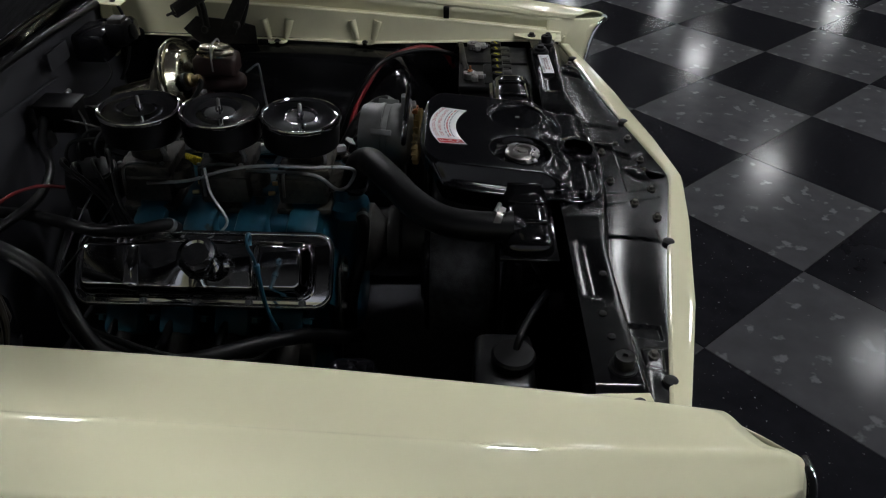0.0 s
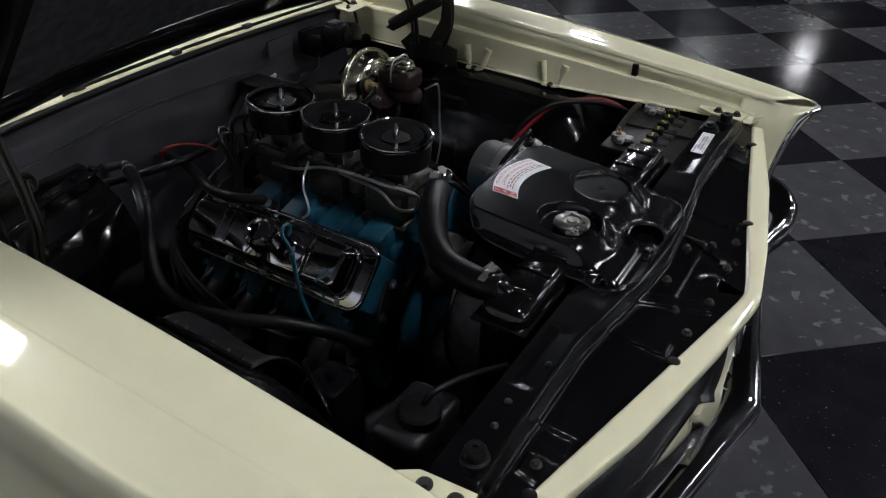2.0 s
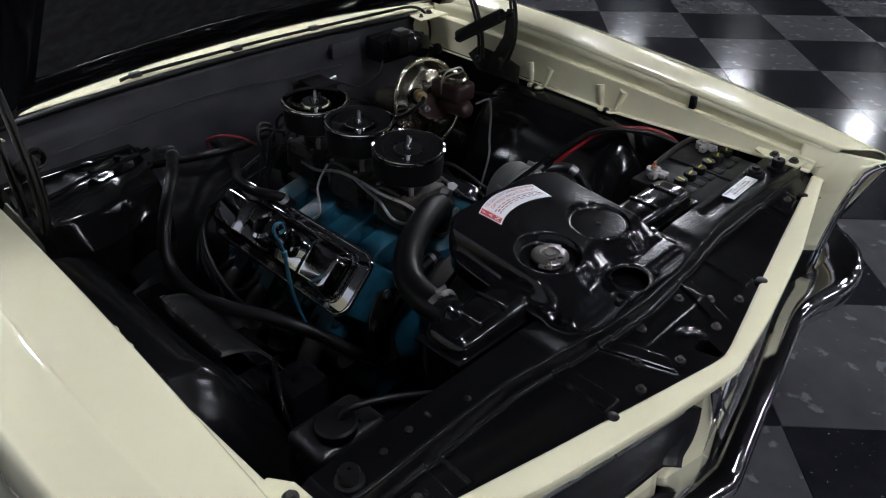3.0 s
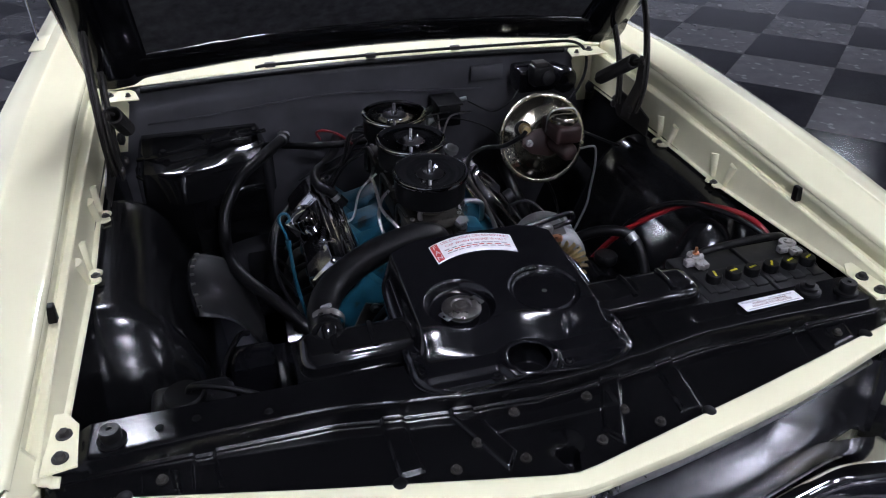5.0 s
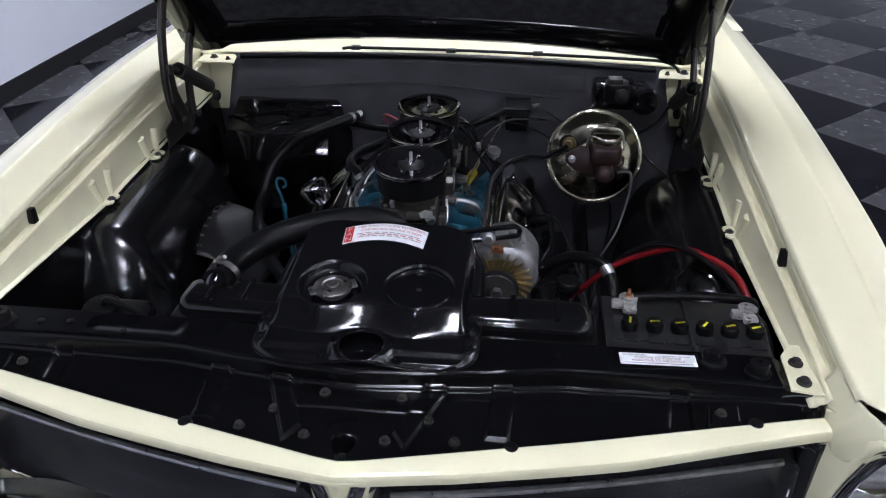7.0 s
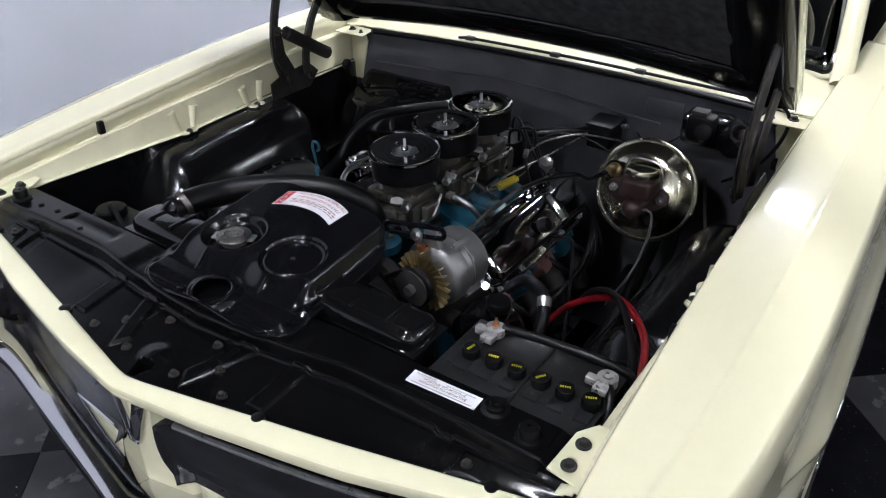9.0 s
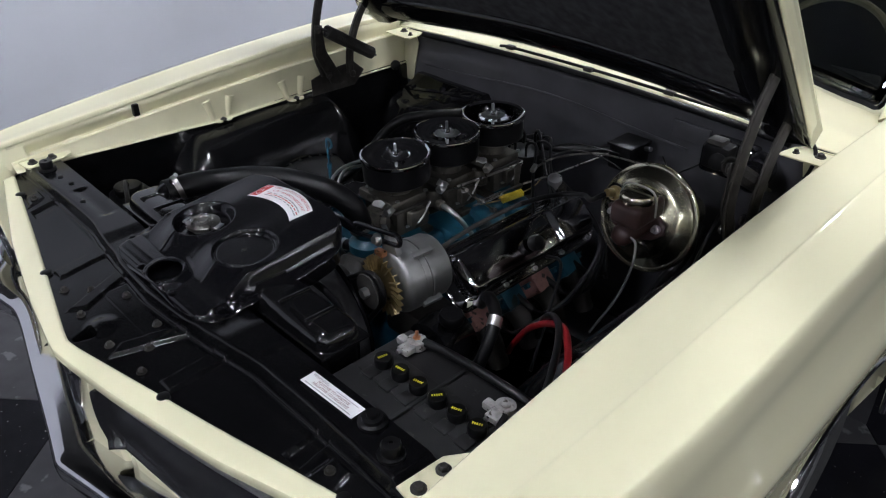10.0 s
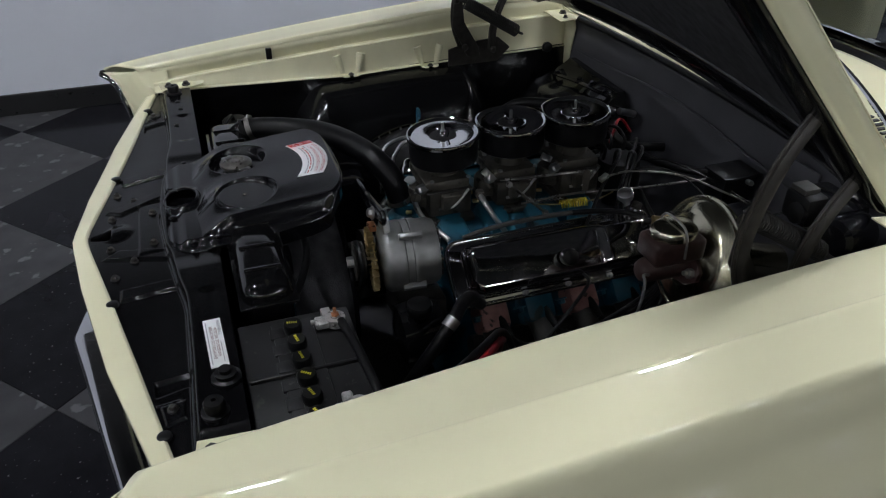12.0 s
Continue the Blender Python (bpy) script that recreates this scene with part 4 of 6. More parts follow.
def hinge(s):
    h = part("hood_hinge", prism(B(), [(1.00, 0.84), (1.16, 0.84), (1.20, 0.88), (1.16, 0.915), (1.05, 0.905), (1.00, 0.89)], 0, 0.004, Matrix.Translation((s * 0.672, 0, 0)) @ Matrix(((0, 0, s, 0), (1, 0, 0, 0), (0, 1, 0, 0), (0, 0, 0, 1)))), GREYARM, car, "grey steel hood hinge with a coil spring")
    x = s * 0.655
    for arm in ([(1.035, 0.90), (1.012, 0.97), (1.015, 1.05), (1.045, 1.15), (1.095, 1.235)], [(1.13, 0.89), (1.135, 0.96), (1.165, 1.04), (1.225, 1.125)]):
        web = part("hinge_arm", tube(B(), [(x, *p) for p in arm], 0.0105, 10, 6, flat=0.35), GREYARM, h)
        for dy in (-0.0085, 0.0085):
            part("arm_edge", tube(B(), [(x - s * 0.004, p[0] + dy, p[1] - dy * 0.2) for p in arm], 0.0042, 8, 6), GREYARM, web)
        end = Vector((x, *arm[-1]))
        part("arm_bracket", box(B(), (-0.004, 0.004), (-0.022, 0.022), (-0.012, 0.014), Matrix.Translation(end) @ pose(0, 0, 0, -46, 0, 0), r=0.002), SATIN, web)
        part("rivet", lathe(B(), [(0.008, 0.0), (0.008, 0.008), (0.005, 0.010)], aim(end, (-s, 0, 0)), 14), STEEL, web)
    part("hinge_link", prism(B(), [(1.005, 1.06), (1.0, 0.97), (1.05, 0.875), (1.09, 0.87), (1.085, 0.90), (1.035, 0.98), (1.03, 1.055)], 0, 0.005, Matrix.Translation((s * 0.640, 0, 0)) @ Matrix(((0, 0, s, 0), (1, 0, 0, 0), (0, 1, 0, 0), (0, 0, 0, 1))), r=0.0015), GREYARM, h)
    a, b = Vector((s * 0.628, 1.035, 1.04)), Vector((s * 0.628, 1.20, 0.942))
    coil = []
    m = aim(a, b - a)
    turns, length = 30, (b - a).length
    for k in range(turns * 9 + 1):
        ang = 2 * math.pi * k / 9
        coil.append(m @ Vector((0.0165 * math.cos(ang), 0.0165 * math.sin(ang), length * k / (turns * 9))))
    part("spring", tube(B(), coil, 0.0029, 5, 1, curve=False), IRON, h, "dark coil spring")
    part("spring_hook", tube(B(), [a - (b - a).normalized() * 0.028 + Vector((s * 0.012, 0, 0)), a - (b - a).normalized() * 0.01, a], 0.004, 6, 4), IRON, h)
    part("spring_hook", tube(B(), [b, b + (b - a).normalized() * 0.012, b + (b - a).normalized() * 0.03 + Vector((s * 0.015, 0, 0))], 0.004, 6, 4), IRON, h)
    for p in ((1.04, 0.905), (1.13, 0.89), (1.012, 1.045)):
        part("rivet", lathe(B(), [(0.010, 0.0), (0.010, 0.004), (0.006, 0.008)], aim((s * 0.640, *p), (-s, 0, 0)), 14), GREYARM, h)


hinge(1), hinge(-1)

# ---- radiator, its cover panel, upper hose ----
radiator = thing("radiator", (0, 0.31, 0.42), "black radiator behind the support panel", "radiator")
part("core", box(B(), (-0.34, 0.36), (0.285, 0.34), (0.42, 0.80), r=0.006), SATIN, radiator)
for x0, x1 in ((-0.345, -0.10), (0.10, 0.370)):
    back = 0.356
    bm = box(B(), (x0, x1), (0.268, back), (0.62, 0.896), r=0.026, seg=4)
    tank = part("end_tank", bm, GLOSS, radiator, "gloss black radiator tank")
    for x in np.linspace(x0 + 0.06, x1 - 0.06, 3):
        part("tank_rib", box(B(), (x - 0.005, x + 0.005), (0.280, back - 0.012), (0.892, 0.8990), r=0.0025), GLOSS, tank)
    part("tank_seam", box(B(), (x0 - 0.006, x1 + 0.006), (0.262, back + 0.006), (0.858, 0.864), r=0.002), GLOSS, tank)
part("hose_neck", tube(B(), [(-0.292, 0.315, 0.868), (-0.291, 0.335, 0.888), (-0.287, 0.36, 0.900)], 0.019, 14, 4), GLOSS, radiator)

cover = thing("radiator_cover", (0, 0.33, 0.86), "satin black pressed radiator cover over the fan shroud", "cover")


def cover_half(y):
    return glide([(0.160, 0.120), (0.163, 0.139), (0.169, 0.155), (0.179, 0.169), (0.192, 0.178), (0.208, 0.182), (0.262, 0.183), (0.30, 0.182), (0.42, 0.179), (0.455, 0.168), (0.48, 0.147), (0.497, 0.112), (0.506, 0.065)], y)


def lobes(x):
    """Two round lobes at the front edge of the raised top, one before each well."""
    return ease(0.068, 0.0, abs(abs(x) - 0.073))


def cover_z(x, y):
    a = abs(x)
    foot, brow = 0.221 - 0.004 * lobes(x), 0.279 - 0.022 * lobes(x)
    t = min(1.0, max(0.0, (y - foot) / (brow - foot)))
    ramp = 0.55 * t + 0.45 * t * t * (3 - 2 * t)
    ridge = 0.0016 * ease(0.006, 0.0, abs(a - 0.078)) * math.sin(math.pi * t)
    z = 0.879 + 0.007 * ease(0.176, 0.196, y) * ease(0.174, 0.158, a) + 0.032 * ramp + ridge
    z += 0.022 * min(1.0, max(0.0, (y - brow) / (0.506 - brow)))
    side = 0.8865 + 0.020 * ease(0.27, 0.50, y)
    z = lerp(z, min(z, side), ease(0.149, 0.166, a))
    z -= 0.020 * ease(0.061, 0.049, math.hypot(x + 0.074, y - 0.315))
    dd = math.hypot(x - 0.076, y - 0.315)
    z -= 0.0055 * ease(0.061, 0.0585, dd) * ease(0.053, 0.0555, dd) + 0.004 * ease(0.056, 0.053, dd)
    z = lerp(z, 0.9165, ease(0.055, 0.052, dd))
    rh = math.hypot(x, (y - 0.191) * 1.12)
    z = lerp(z, 0.8895, ease(0.056, 0.044, rh)) + 0.0035 * ease(0.045, 0.040, rh) * ease(0.180, 0.200, y)
    z -= 0.006 * ease(0.010, 0.0, cover_half(y) - a)
    z -= 0.006 * ease(0.497, 0.506, y)
    z -= 0.005 * ease(0.170, 0.162, y)
    return z


def cover_skin(u, v):
    y = lerp(0.160, 0.506, v)
    x = lerp(-1, 1, u) * cover_half(y)
    return Vector((x, y, cover_z(x, y)))


def cover_keep(u, v):
    p = cover_skin(u, v)
    return math.hypot(p.x, (p.y - 0.191) * 1.12) > 0.0355


top_panel = part("pressed_top", sheet(B(), 260, 250, cover_skin, cover_keep), SATIN, cover, solid=0.002)
rim = [(0.0365 * math.cos(a), 0.191 + 0.0326 * math.sin(a), cover_z(0.0365 * math.cos(a), 0.191 + 0.0326 * math.sin(a)) - 0.0015) for a in np.linspace(0, 2 * math.pi, 49)]
part("hole_rim", tube(B(), rim, 0.0026, 8, 1, curve=False), SATIN, top_panel)
outline = [(cover_half(y), y) for y in np.linspace(0.16, 0.506, 40)]
outline += [(x, 0.506) for x in (0.03, -0.03)] + [(-x, y) for x, y in reversed(outline)] + [(x, 0.160) for x in (-0.08, 0.0, 0.08)] + [(cover_half(0.16), 0.16)]
part("rolled_edge", tube(B(), [(x, y, cover_z(max(-cover_half(y), min(cover_half(y), x)), y) - 0.002) for x, y in outline], 0.003, 8, 1, curve=False), SATIN, top_panel)
part("skirt", sheet(B(), 160, 3, lambda u, v: Vector((outline[int(u * (len(outline) - 1))][0] * 0.995, outline[int(u * (len(outline) - 1))][1], cover_z(*outline[int(u * (len(outline) - 1))]) - 0.004 - lerp(0.004, 0.03, ease(0.25, 0.3, outline[int(u * (len(outline) - 1))][1])) * v))), SATIN, top_panel)
part("dimple", lathe(B(), [(0.0045, 0.0), (0.0045, 0.0012), (0.002, 0.0015)], aim((0.076, 0.313, cover_z(0.076, 0.313)), (0, 0, 1)), 12), IRON, top_panel)
for x, y in ((-0.168, 0.205), (0.168, 0.205), (-0.06, 0.172), (0.06, 0.172), (-0.169, 0.25), (0.169, 0.25)):
    part("screw", hexbolt(B(), (x, y, cover_z(x, y) + 0.0005), r=0.0055, h=0.004), SATIN, top_panel)
cap = part("radiator_cap", lathe(B(), [(0.030, 0.0), (0.033, 0.003), (0.033, 0.008), (0.026, 0.012), (0.018, 0.013), (0.016, 0.010), (0.010, 0.010), (0.009, 0.013), (0.002, 0.013)], aim((-0.072, 0.311, 0.908), (0, 0, 1)), 30), RODS, cover, "worn steel radiator cap")
for a in (25, 205):
    part("cap_ear", box(B(), (0.026, 0.041), (-0.012, 0.012), (0.003, 0.007), Matrix.Translation((-0.072, 0.311, 0.908)) @ pose(0, 0, 0, 0, 0, a), r=0.002), STEEL, cap)
part("filler_neck", lathe(B(), [(0.024, -0.03), (0.024, 0.0), (0.029, 0.001)], aim((-0.072, 0.311, 0.906), (0, 0, 1)), 24), STEEL, cover)

# curved caution sticker at the rear of the cover
def sticker(u, v, lift=0.0):
    a = 2 * u - 1
    x = -0.005 + a * (0.074 + 0.004 * v)
    y = 0.440 + 0.052 * v - 0.022 * a * a
    return Vector((x, y, cover_z(x, y) + 0.0012 + lift))


decal = part("caution_sticker", sheet(B(), 40, 10, sticker), WHITE, cover, "white curved caution sticker with red print", solid=0.0004)
part("fan_panel", sheet(B(), 8, 8, lambda u, v: sticker(lerp(0.012, 0.105, u), lerp(0.05, 0.95, v), 0.0006)), REDINK, decal)


def bent_words(text, size, u0, v0, turn=0):
    bm = words(B(), text, size, pose(0, 0, 0, 0, 0, turn))
    for v in bm.verts:
        v.co = sticker(u0 + v.co.x / 0.152, v0 + v.co.y / 0.052, 0.0010)
    return bm


part("print", bent_words("USE CAUTION ON REMOVING", 0.0092, 0.56, 0.84), REDINK, decal, smooth=False)
part("print", bent_words("CAP WHEN ENGINE IS HOT", 0.0092, 0.56, 0.62), REDINK, decal, smooth=False)
for v0 in (0.44, 0.34, 0.24):
    for k in range(9):
        u0 = 0.17 + 0.088 * k + 0.02 * math.sin(7 * k + 40 * v0)
        part("print", sheet(B(), 5, 1, lambda u, v, u0=u0, v0=v0: sticker(lerp(u0, u0 + 0.066, u), lerp(v0 - 0.025, v0 + 0.025, v), 0.0008)), GREYINK if v0 != 0.34 else REDINK, decal)
for k, letter in enumerate("FAN"):
    part("print", bent_words(letter, 0.0155, 0.058, 0.78 - 0.28 * k), WHITE, decal, smooth=False)

shroud = thing("fan_shroud", (0, 0.42, 0.5), "black fan shroud behind the radiator", "fan shroud")
part("shell", sheet(B(), 40, 6, lambda u, v: Vector((lerp(0.25, 0.21, v) * math.cos(2 * math.pi * u), 0.36 + 0.13 * v, 0.66 + lerp(0.185, 0.18, v) * math.sin(2 * math.pi * u)))), UNDER, shroud, solid=0.003)
part("rim", tube(B(), [(0.212 * math.cos(a), 0.49, 0.66 + 0.182 * math.sin(a)) for a in np.linspace(0, 2 * math.pi, 41)], 0.006, 8, 2), SATIN, shroud)
for x in (-0.18, 0.18):
    part("bracket", box(B(), (x - 0.02, x + 0.02), (0.345, 0.375), (0.79, 0.84), r=0.004), SATIN, shroud)
fan = thing("cooling_fan", (0, 0.47, 0.66), "black cooling fan in front of the engine", "fan")
for k in range(5):
    part("blade", box(B(), (-0.03, 0.03), (0.03, 0.185), (-0.0015, 0.0015), Matrix.Translation((0, 0.47, 0.66)) @ pose(0, 0, 0, 90, 72 * k, 0) @ pose(0, 0, 0, 0, 28, 0)), SATIN, fan)
part("hub", lathe(B(), [(0.045, -0.03), (0.05, 0.0), (0.045, 0.08), (0.07, 0.085), (0.07, 0.11), (0.05, 0.112)], aim((0, 0.47, 0.66), (0, 1, 0)), 24), IRON, fan)

upper_hose = thing("radiator_hose", (-0.2, 0.48, 0.88), "thick black upper radiator hose", "hose")
HOSE = [(-0.291, 0.338, 0.889), (-0.289, 0.400, 0.887), (-0.266, 0.463, 0.885), (-0.221, 0.513, 0.890), (-0.160, 0.553, 0.894), (-0.095, 0.589, 0.889), (-0.050, 0.612, 0.878), (-0.018, 0.635, 0.848), (-0.01, 0.652, 0.79)]
part("hose", tube(B(), HOSE, 0.0268, 20, 10), RUBBER, upper_hose)
for i, c in ((0, (-0.285, 0.366, 0.894)), (1, (-0.01, 0.648, 0.80))):
    way = (0.2, 0.85, 0.25) if i == 0 else (0, 0.3, -1)
    cl = part("hose_clamp", lathe(B(), [(0.0269, -0.006), (0.0280, -0.006), (0.0280, 0.006), (0.0269, 0.006)], aim(c, way), 24, False), RODS, upper_hose, "steel hose clamp")
    part("clamp_screw", tube(B(), [Vector(c) + Vector((-0.008, 0.004, 0.025)), Vector(c) + Vector((0.006, -0.004, 0.034))], 0.0038, 8, 1), STEEL, cl)

# ---- engine ----
engine = thing("engine", (0, 0.9, 0.35), "teal V8 engine with chrome valve covers", "engine")
block = part("block", box(B(), (-0.17, 0.17), (0.69, 1.16), (0.36, 0.66), r=0.02), TEAL, engine)
part("timing_cover", lathe(B(), [(0.14, -0.04), (0.13, 0.0), (0.10, 0.02)], aim((0, 0.66, 0.55), (0, -1, 0)), 24), TEAL, engine)
part("water_pump", lathe(B(), [(0.075, 0.0), (0.075, 0.03), (0.05, 0.05), (0.03, 0.09)], aim((0, 0.645, 0.66), (0, -1, 0)), 20), IRON, engine)


def bank(s):
    """One cylinder head with its valve cover, exhaust manifold and spark-plug leads. The engine's banks are set 45 degrees out."""
    y0, y1 = (0.705, 1.152) if s < 0 else (0.725, 1.170)
    m = pose(-0.159, 0, 0.6705, 0, -45, 0) if s < 0 else pose(0.159, 0, 0.668, 0, 45, 0)
    head = part("cylinder_head", box(B(), (-0.062, 0.062), (y0 - 0.030, y1 - 0.005), (-0.07, 0.072), m, r=0.012), TEAL, engine, "teal cylinder head")
    for k in range(4):
        y = lerp(y0 + 0.06, y1 - 0.06, k / 3)
        box_bm = box(B(), (s * 0.06, s * 0.125) if s > 0 else (-0.125, -0.06), (y - 0.035, y + 0.035), (-0.045, 0.03), m, r=0.012)
        part("exhaust_port", box_bm, RUST if k in (0, 2) and s > 0 else TEAL, head)
    # valve cover: wide flange with a curled lip, rounded body, raised blocks
    f0, f1 = y0 - 0.032, y1 + 0.010
    def rounded(half, ya, yb, r, n=9):
        return [(sx * (half - r) + r * math.cos(a), (yb - r if sy > 0 else ya + r) + r * math.sin(a))
                for sx, sy, a0 in ((1, 1, 0), (-1, 1, 90), (-1, -1, 180), (1, -1, 270)) for a in np.radians(np.linspace(a0, a0 + 90, n))]
    def skin(u, v):
        a, b = math.sin(math.pi / 2 * lerp(-1, 1, u)), math.sin(math.pi / 2 * lerp(-1, 1, v))
        half, wide = (y1 - y0) / 2, 0.056
        p, q = wide * (1 - abs(a)), half * (1 - abs(b))
        d = min(p, q) if max(p, q) > 0.030 else 0.030 - math.hypot(0.030 - min(0.030, p), 0.030 - min(0.030, q))
        d = max(0.0, d)
        side = math.sqrt(max(0.0, 1 - (1 - min(1.0, d / 0.018)) ** 2))
        block = ease(0.34, 0.42, b) if s > 0 else max(ease(0.46, 0.54, b), ease(-0.50, -0.58, b))
        h = 0.033 * side + 0.004 * (1 - a * a) * side + 0.013 * block * ease(0.008, 0.022, d)
        if s < 0:
            h -= 0.010 * math.exp(-(((b - 0.02) / 0.10) ** 2)) * ease(0.3, -0.9, a) * side
        out = 0.006 * block * ease(0.2, 0.9, -a * s * -1) * side
        return m @ Vector((a * wide + s * out, (y0 + y1) / 2 + b * half, 0.079 + h))
    vc = part("valve_cover", sheet(B(), 64, 140, skin), CHROME, head, "chrome valve cover")
    rim = rounded(0.070, f0, f1, 0.030)
    flange = part("cover_flange", prism(B(), rim, 0.073, 0.0792, m, r=0.0015), CHROME, vc, "chrome valve cover flange")
    part("curled_lip", tube(B(), [m @ Vector((x, y, 0.0775)) for x, y in [*rim, rim[0]]], 0.0052, 10, 1, curve=False), CHROME, vc)
    foot = rounded(0.058, y0 - 0.002, y1 + 0.002, 0.028)
    part("foot_bead", tube(B(), [m @ Vector((x, y, 0.0795)) for x, y in [*foot, foot[0]]], 0.0018, 8, 1, curve=False), CHROME, vc)
    for k in range(5):
        part("cover_bolt", hexbolt(B(), m @ Vector((s * 0.064, lerp(y0 + 0.02, y1 - 0.02, k / 4), 0.0792)), m.to_3x3() @ Vector((0, 0, 1)), 0.005, 0.005), STEEL, vc)
    if s < 0:
        neck = m @ Vector((0.0, 0.902, 0.132))
        way = m.to_3x3() @ Vector((0.0, 0, 1))
        way = (way + Vector((0, 0, 0.6))).normalized()
        oc = part("oil_filler_cap", lathe(B(), [(0.026, 0.0), (0.026, 0.012), (0.036, 0.016), (0.037, 0.045), (0.034, 0.052), (0.026, 0.055), (0.022, 0.052), (0.004, 0.054)], aim(neck - way * 0.004, way), 30), CHROME, head, "chrome oil filler cap")
    else:
        part("breather_grommet", lathe(B(), [(0.018, -0.01), (0.019, 0.004), (0.017, 0.012), (0.010, 0.016), (0.003, 0.017)], aim((0.262, 0.94, 0.752), (1, 0, 0.55)), 22), RUBBER, head)
    # exhaust manifold: log with worn pink-grey runners
    for k in range(4):
        y = lerp(y0 + 0.06, y1 - 0.06, k / 3)
        p = m @ Vector((s * 0.105, y, -0.01))
        part("exhaust_runner", tube(B(), [p, p + Vector((s * 0.045, 0, -0.02)), p + Vector((s * 0.07, 0.01, -0.09))], (0.028, 0.024), 12, 4), IRON, head)
    p0, p1 = m @ Vector((s * 0.15, y0 + 0.02, -0.07)), m @ Vector((s * 0.15, y1 - 0.02, -0.07))
    part("exhaust_log", tube(B(), [p0, (p0 + p1) / 2, p1], 0.032, 14, 4), IRON, head)
    # plug leads
    for k in range(4):
        y = lerp(y0 + 0.05, y1 - 0.07, k / 3)
        p = m @ Vector((s * 0.10, y + 0.02, 0.02))
        lead = part("spark_plug_lead", tube(B(), [p, p + Vector((s * 0.045, 0.01, -0.02)), p + Vector((s * 0.055, 0.07, -0.05)), Vector((s * 0.335, lerp(y, 1.16, 0.6), 0.62)), Vector((s * 0.27, 1.19, 0.68)), Vector((s * 0.10, 1.20, 0.79))], 0.0052, 8, 6), RUBBER, head)
        part("plug_boot", tube(B(), [p, p + Vector((s * 0.045, 0.01, -0.02))], (0.011, 0.008), 10, 1), RUBBER, lead)
    for k in range(5):
        y = lerp(y0 + 0.02, y1 - 0.02, k / 4)
        part("head_bolt", hexbolt(B(), m @ Vector((s * 0.088, y, 0.02)), m.to_3x3() @ Vector((s, 0, 0)), 0.009, 0.01), TEAL, head)
    return head


bank(1), bank(-1)
intake = part("intake_manifold", box(B(), (-0.105, 0.105), (0.68, 1.12), (0.66, 0.755), taper=0.2, r=0.015), TEAL, engine, "teal intake manifold")
for k in range(4):
    for s in (-1, 1):
        y = 0.745 + 0.105 * k
        part("runner", box(B(), (-0.075, 0.075), (-0.036, 0.036), (-0.024, 0.022), pose(s * 0.085, y, 0.742, 0, s * 14, 0), taper=0.12, r=0.010), TEAL, intake)
part("thermostat_housing", lathe(B(), [(0.045, 0), (0.045, 0.02), (0.03, 0.035), (0.028, 0.06)], aim((-0.008, 0.665, 0.735), (0, 0, 1)), 18), TEAL, intake)
part("distributor", lathe(B(), [(0.03, 0), (0.03, 0.05), (0.058, 0.055), (0.056, 0.10), (0.05, 0.12), (0.02, 0.125)], aim((0.0, 1.20, 0.70), (0, 0, 1)), 20), RUBBER, engine, "black distributor cap")
for k in range(8):
    a = 2 * math.pi * k / 8
    x, y = 0.042 * math.cos(a), 1.20 + 0.042 * math.sin(a)
    s = 1 if x > 0 else -1
    part("plug_lead", tube(B(), [(x, y, 0.815), (x * 1.1, y, 0.855), (x * 1.6 + s * 0.03, y - 0.02, 0.868), (s * 0.13, 1.15 - 0.01 * k, 0.82), (s * 0.19, 1.12 - 0.015 * k, 0.77)], 0.0042, 7, 6), RUBBER, engine)

# Hose and bracket are added occluders that darken the teal engine front.
bypass = thing("bypass_hose", (-0.1, 0.63, 0.7), "short black bypass hose, added to darken the engine's front", "hose")
part("hose", tube(B(), [(-0.03, 0.635, 0.745), (-0.08, 0.625, 0.735), (-0.135, 0.63, 0.69), (-0.165, 0.645, 0.62), (-0.17, 0.65, 0.54)], 0.013, 12, 8), RUBBER, bypass)
part("hose_clamp", lathe(B(), [(0.0135, -0.005), (0.0145, -0.005), (0.0145, 0.005), (0.0135, 0.005)], aim((-0.05, 0.63, 0.742), (1, 0.1, 0.1)), 18, False), STEEL, bypass, "steel hose clamp")
mounting = part("accessory_bracket", prism(B(), [(-0.21, 0.50), (-0.06, 0.48), (-0.05, 0.60), (-0.10, 0.68), (-0.17, 0.70), (-0.20, 0.64)], 0, 0.006, Matrix.Translation((0, 0.668, 0)) @ Matrix(((1, 0, 0, 0), (0, 0, -1, 0), (0, 1, 0, 0), (0, 0, 0, 1))), r=0.002), IRON, engine)
for bx, bz in ((-0.19, 0.62), (-0.15, 0.685), (-0.08, 0.52), (-0.18, 0.52)):
    part("bolt", hexbolt(B(), (bx, 0.661, bz), (0, -1, 0), 0.008, 0.008), STEEL, mounting)
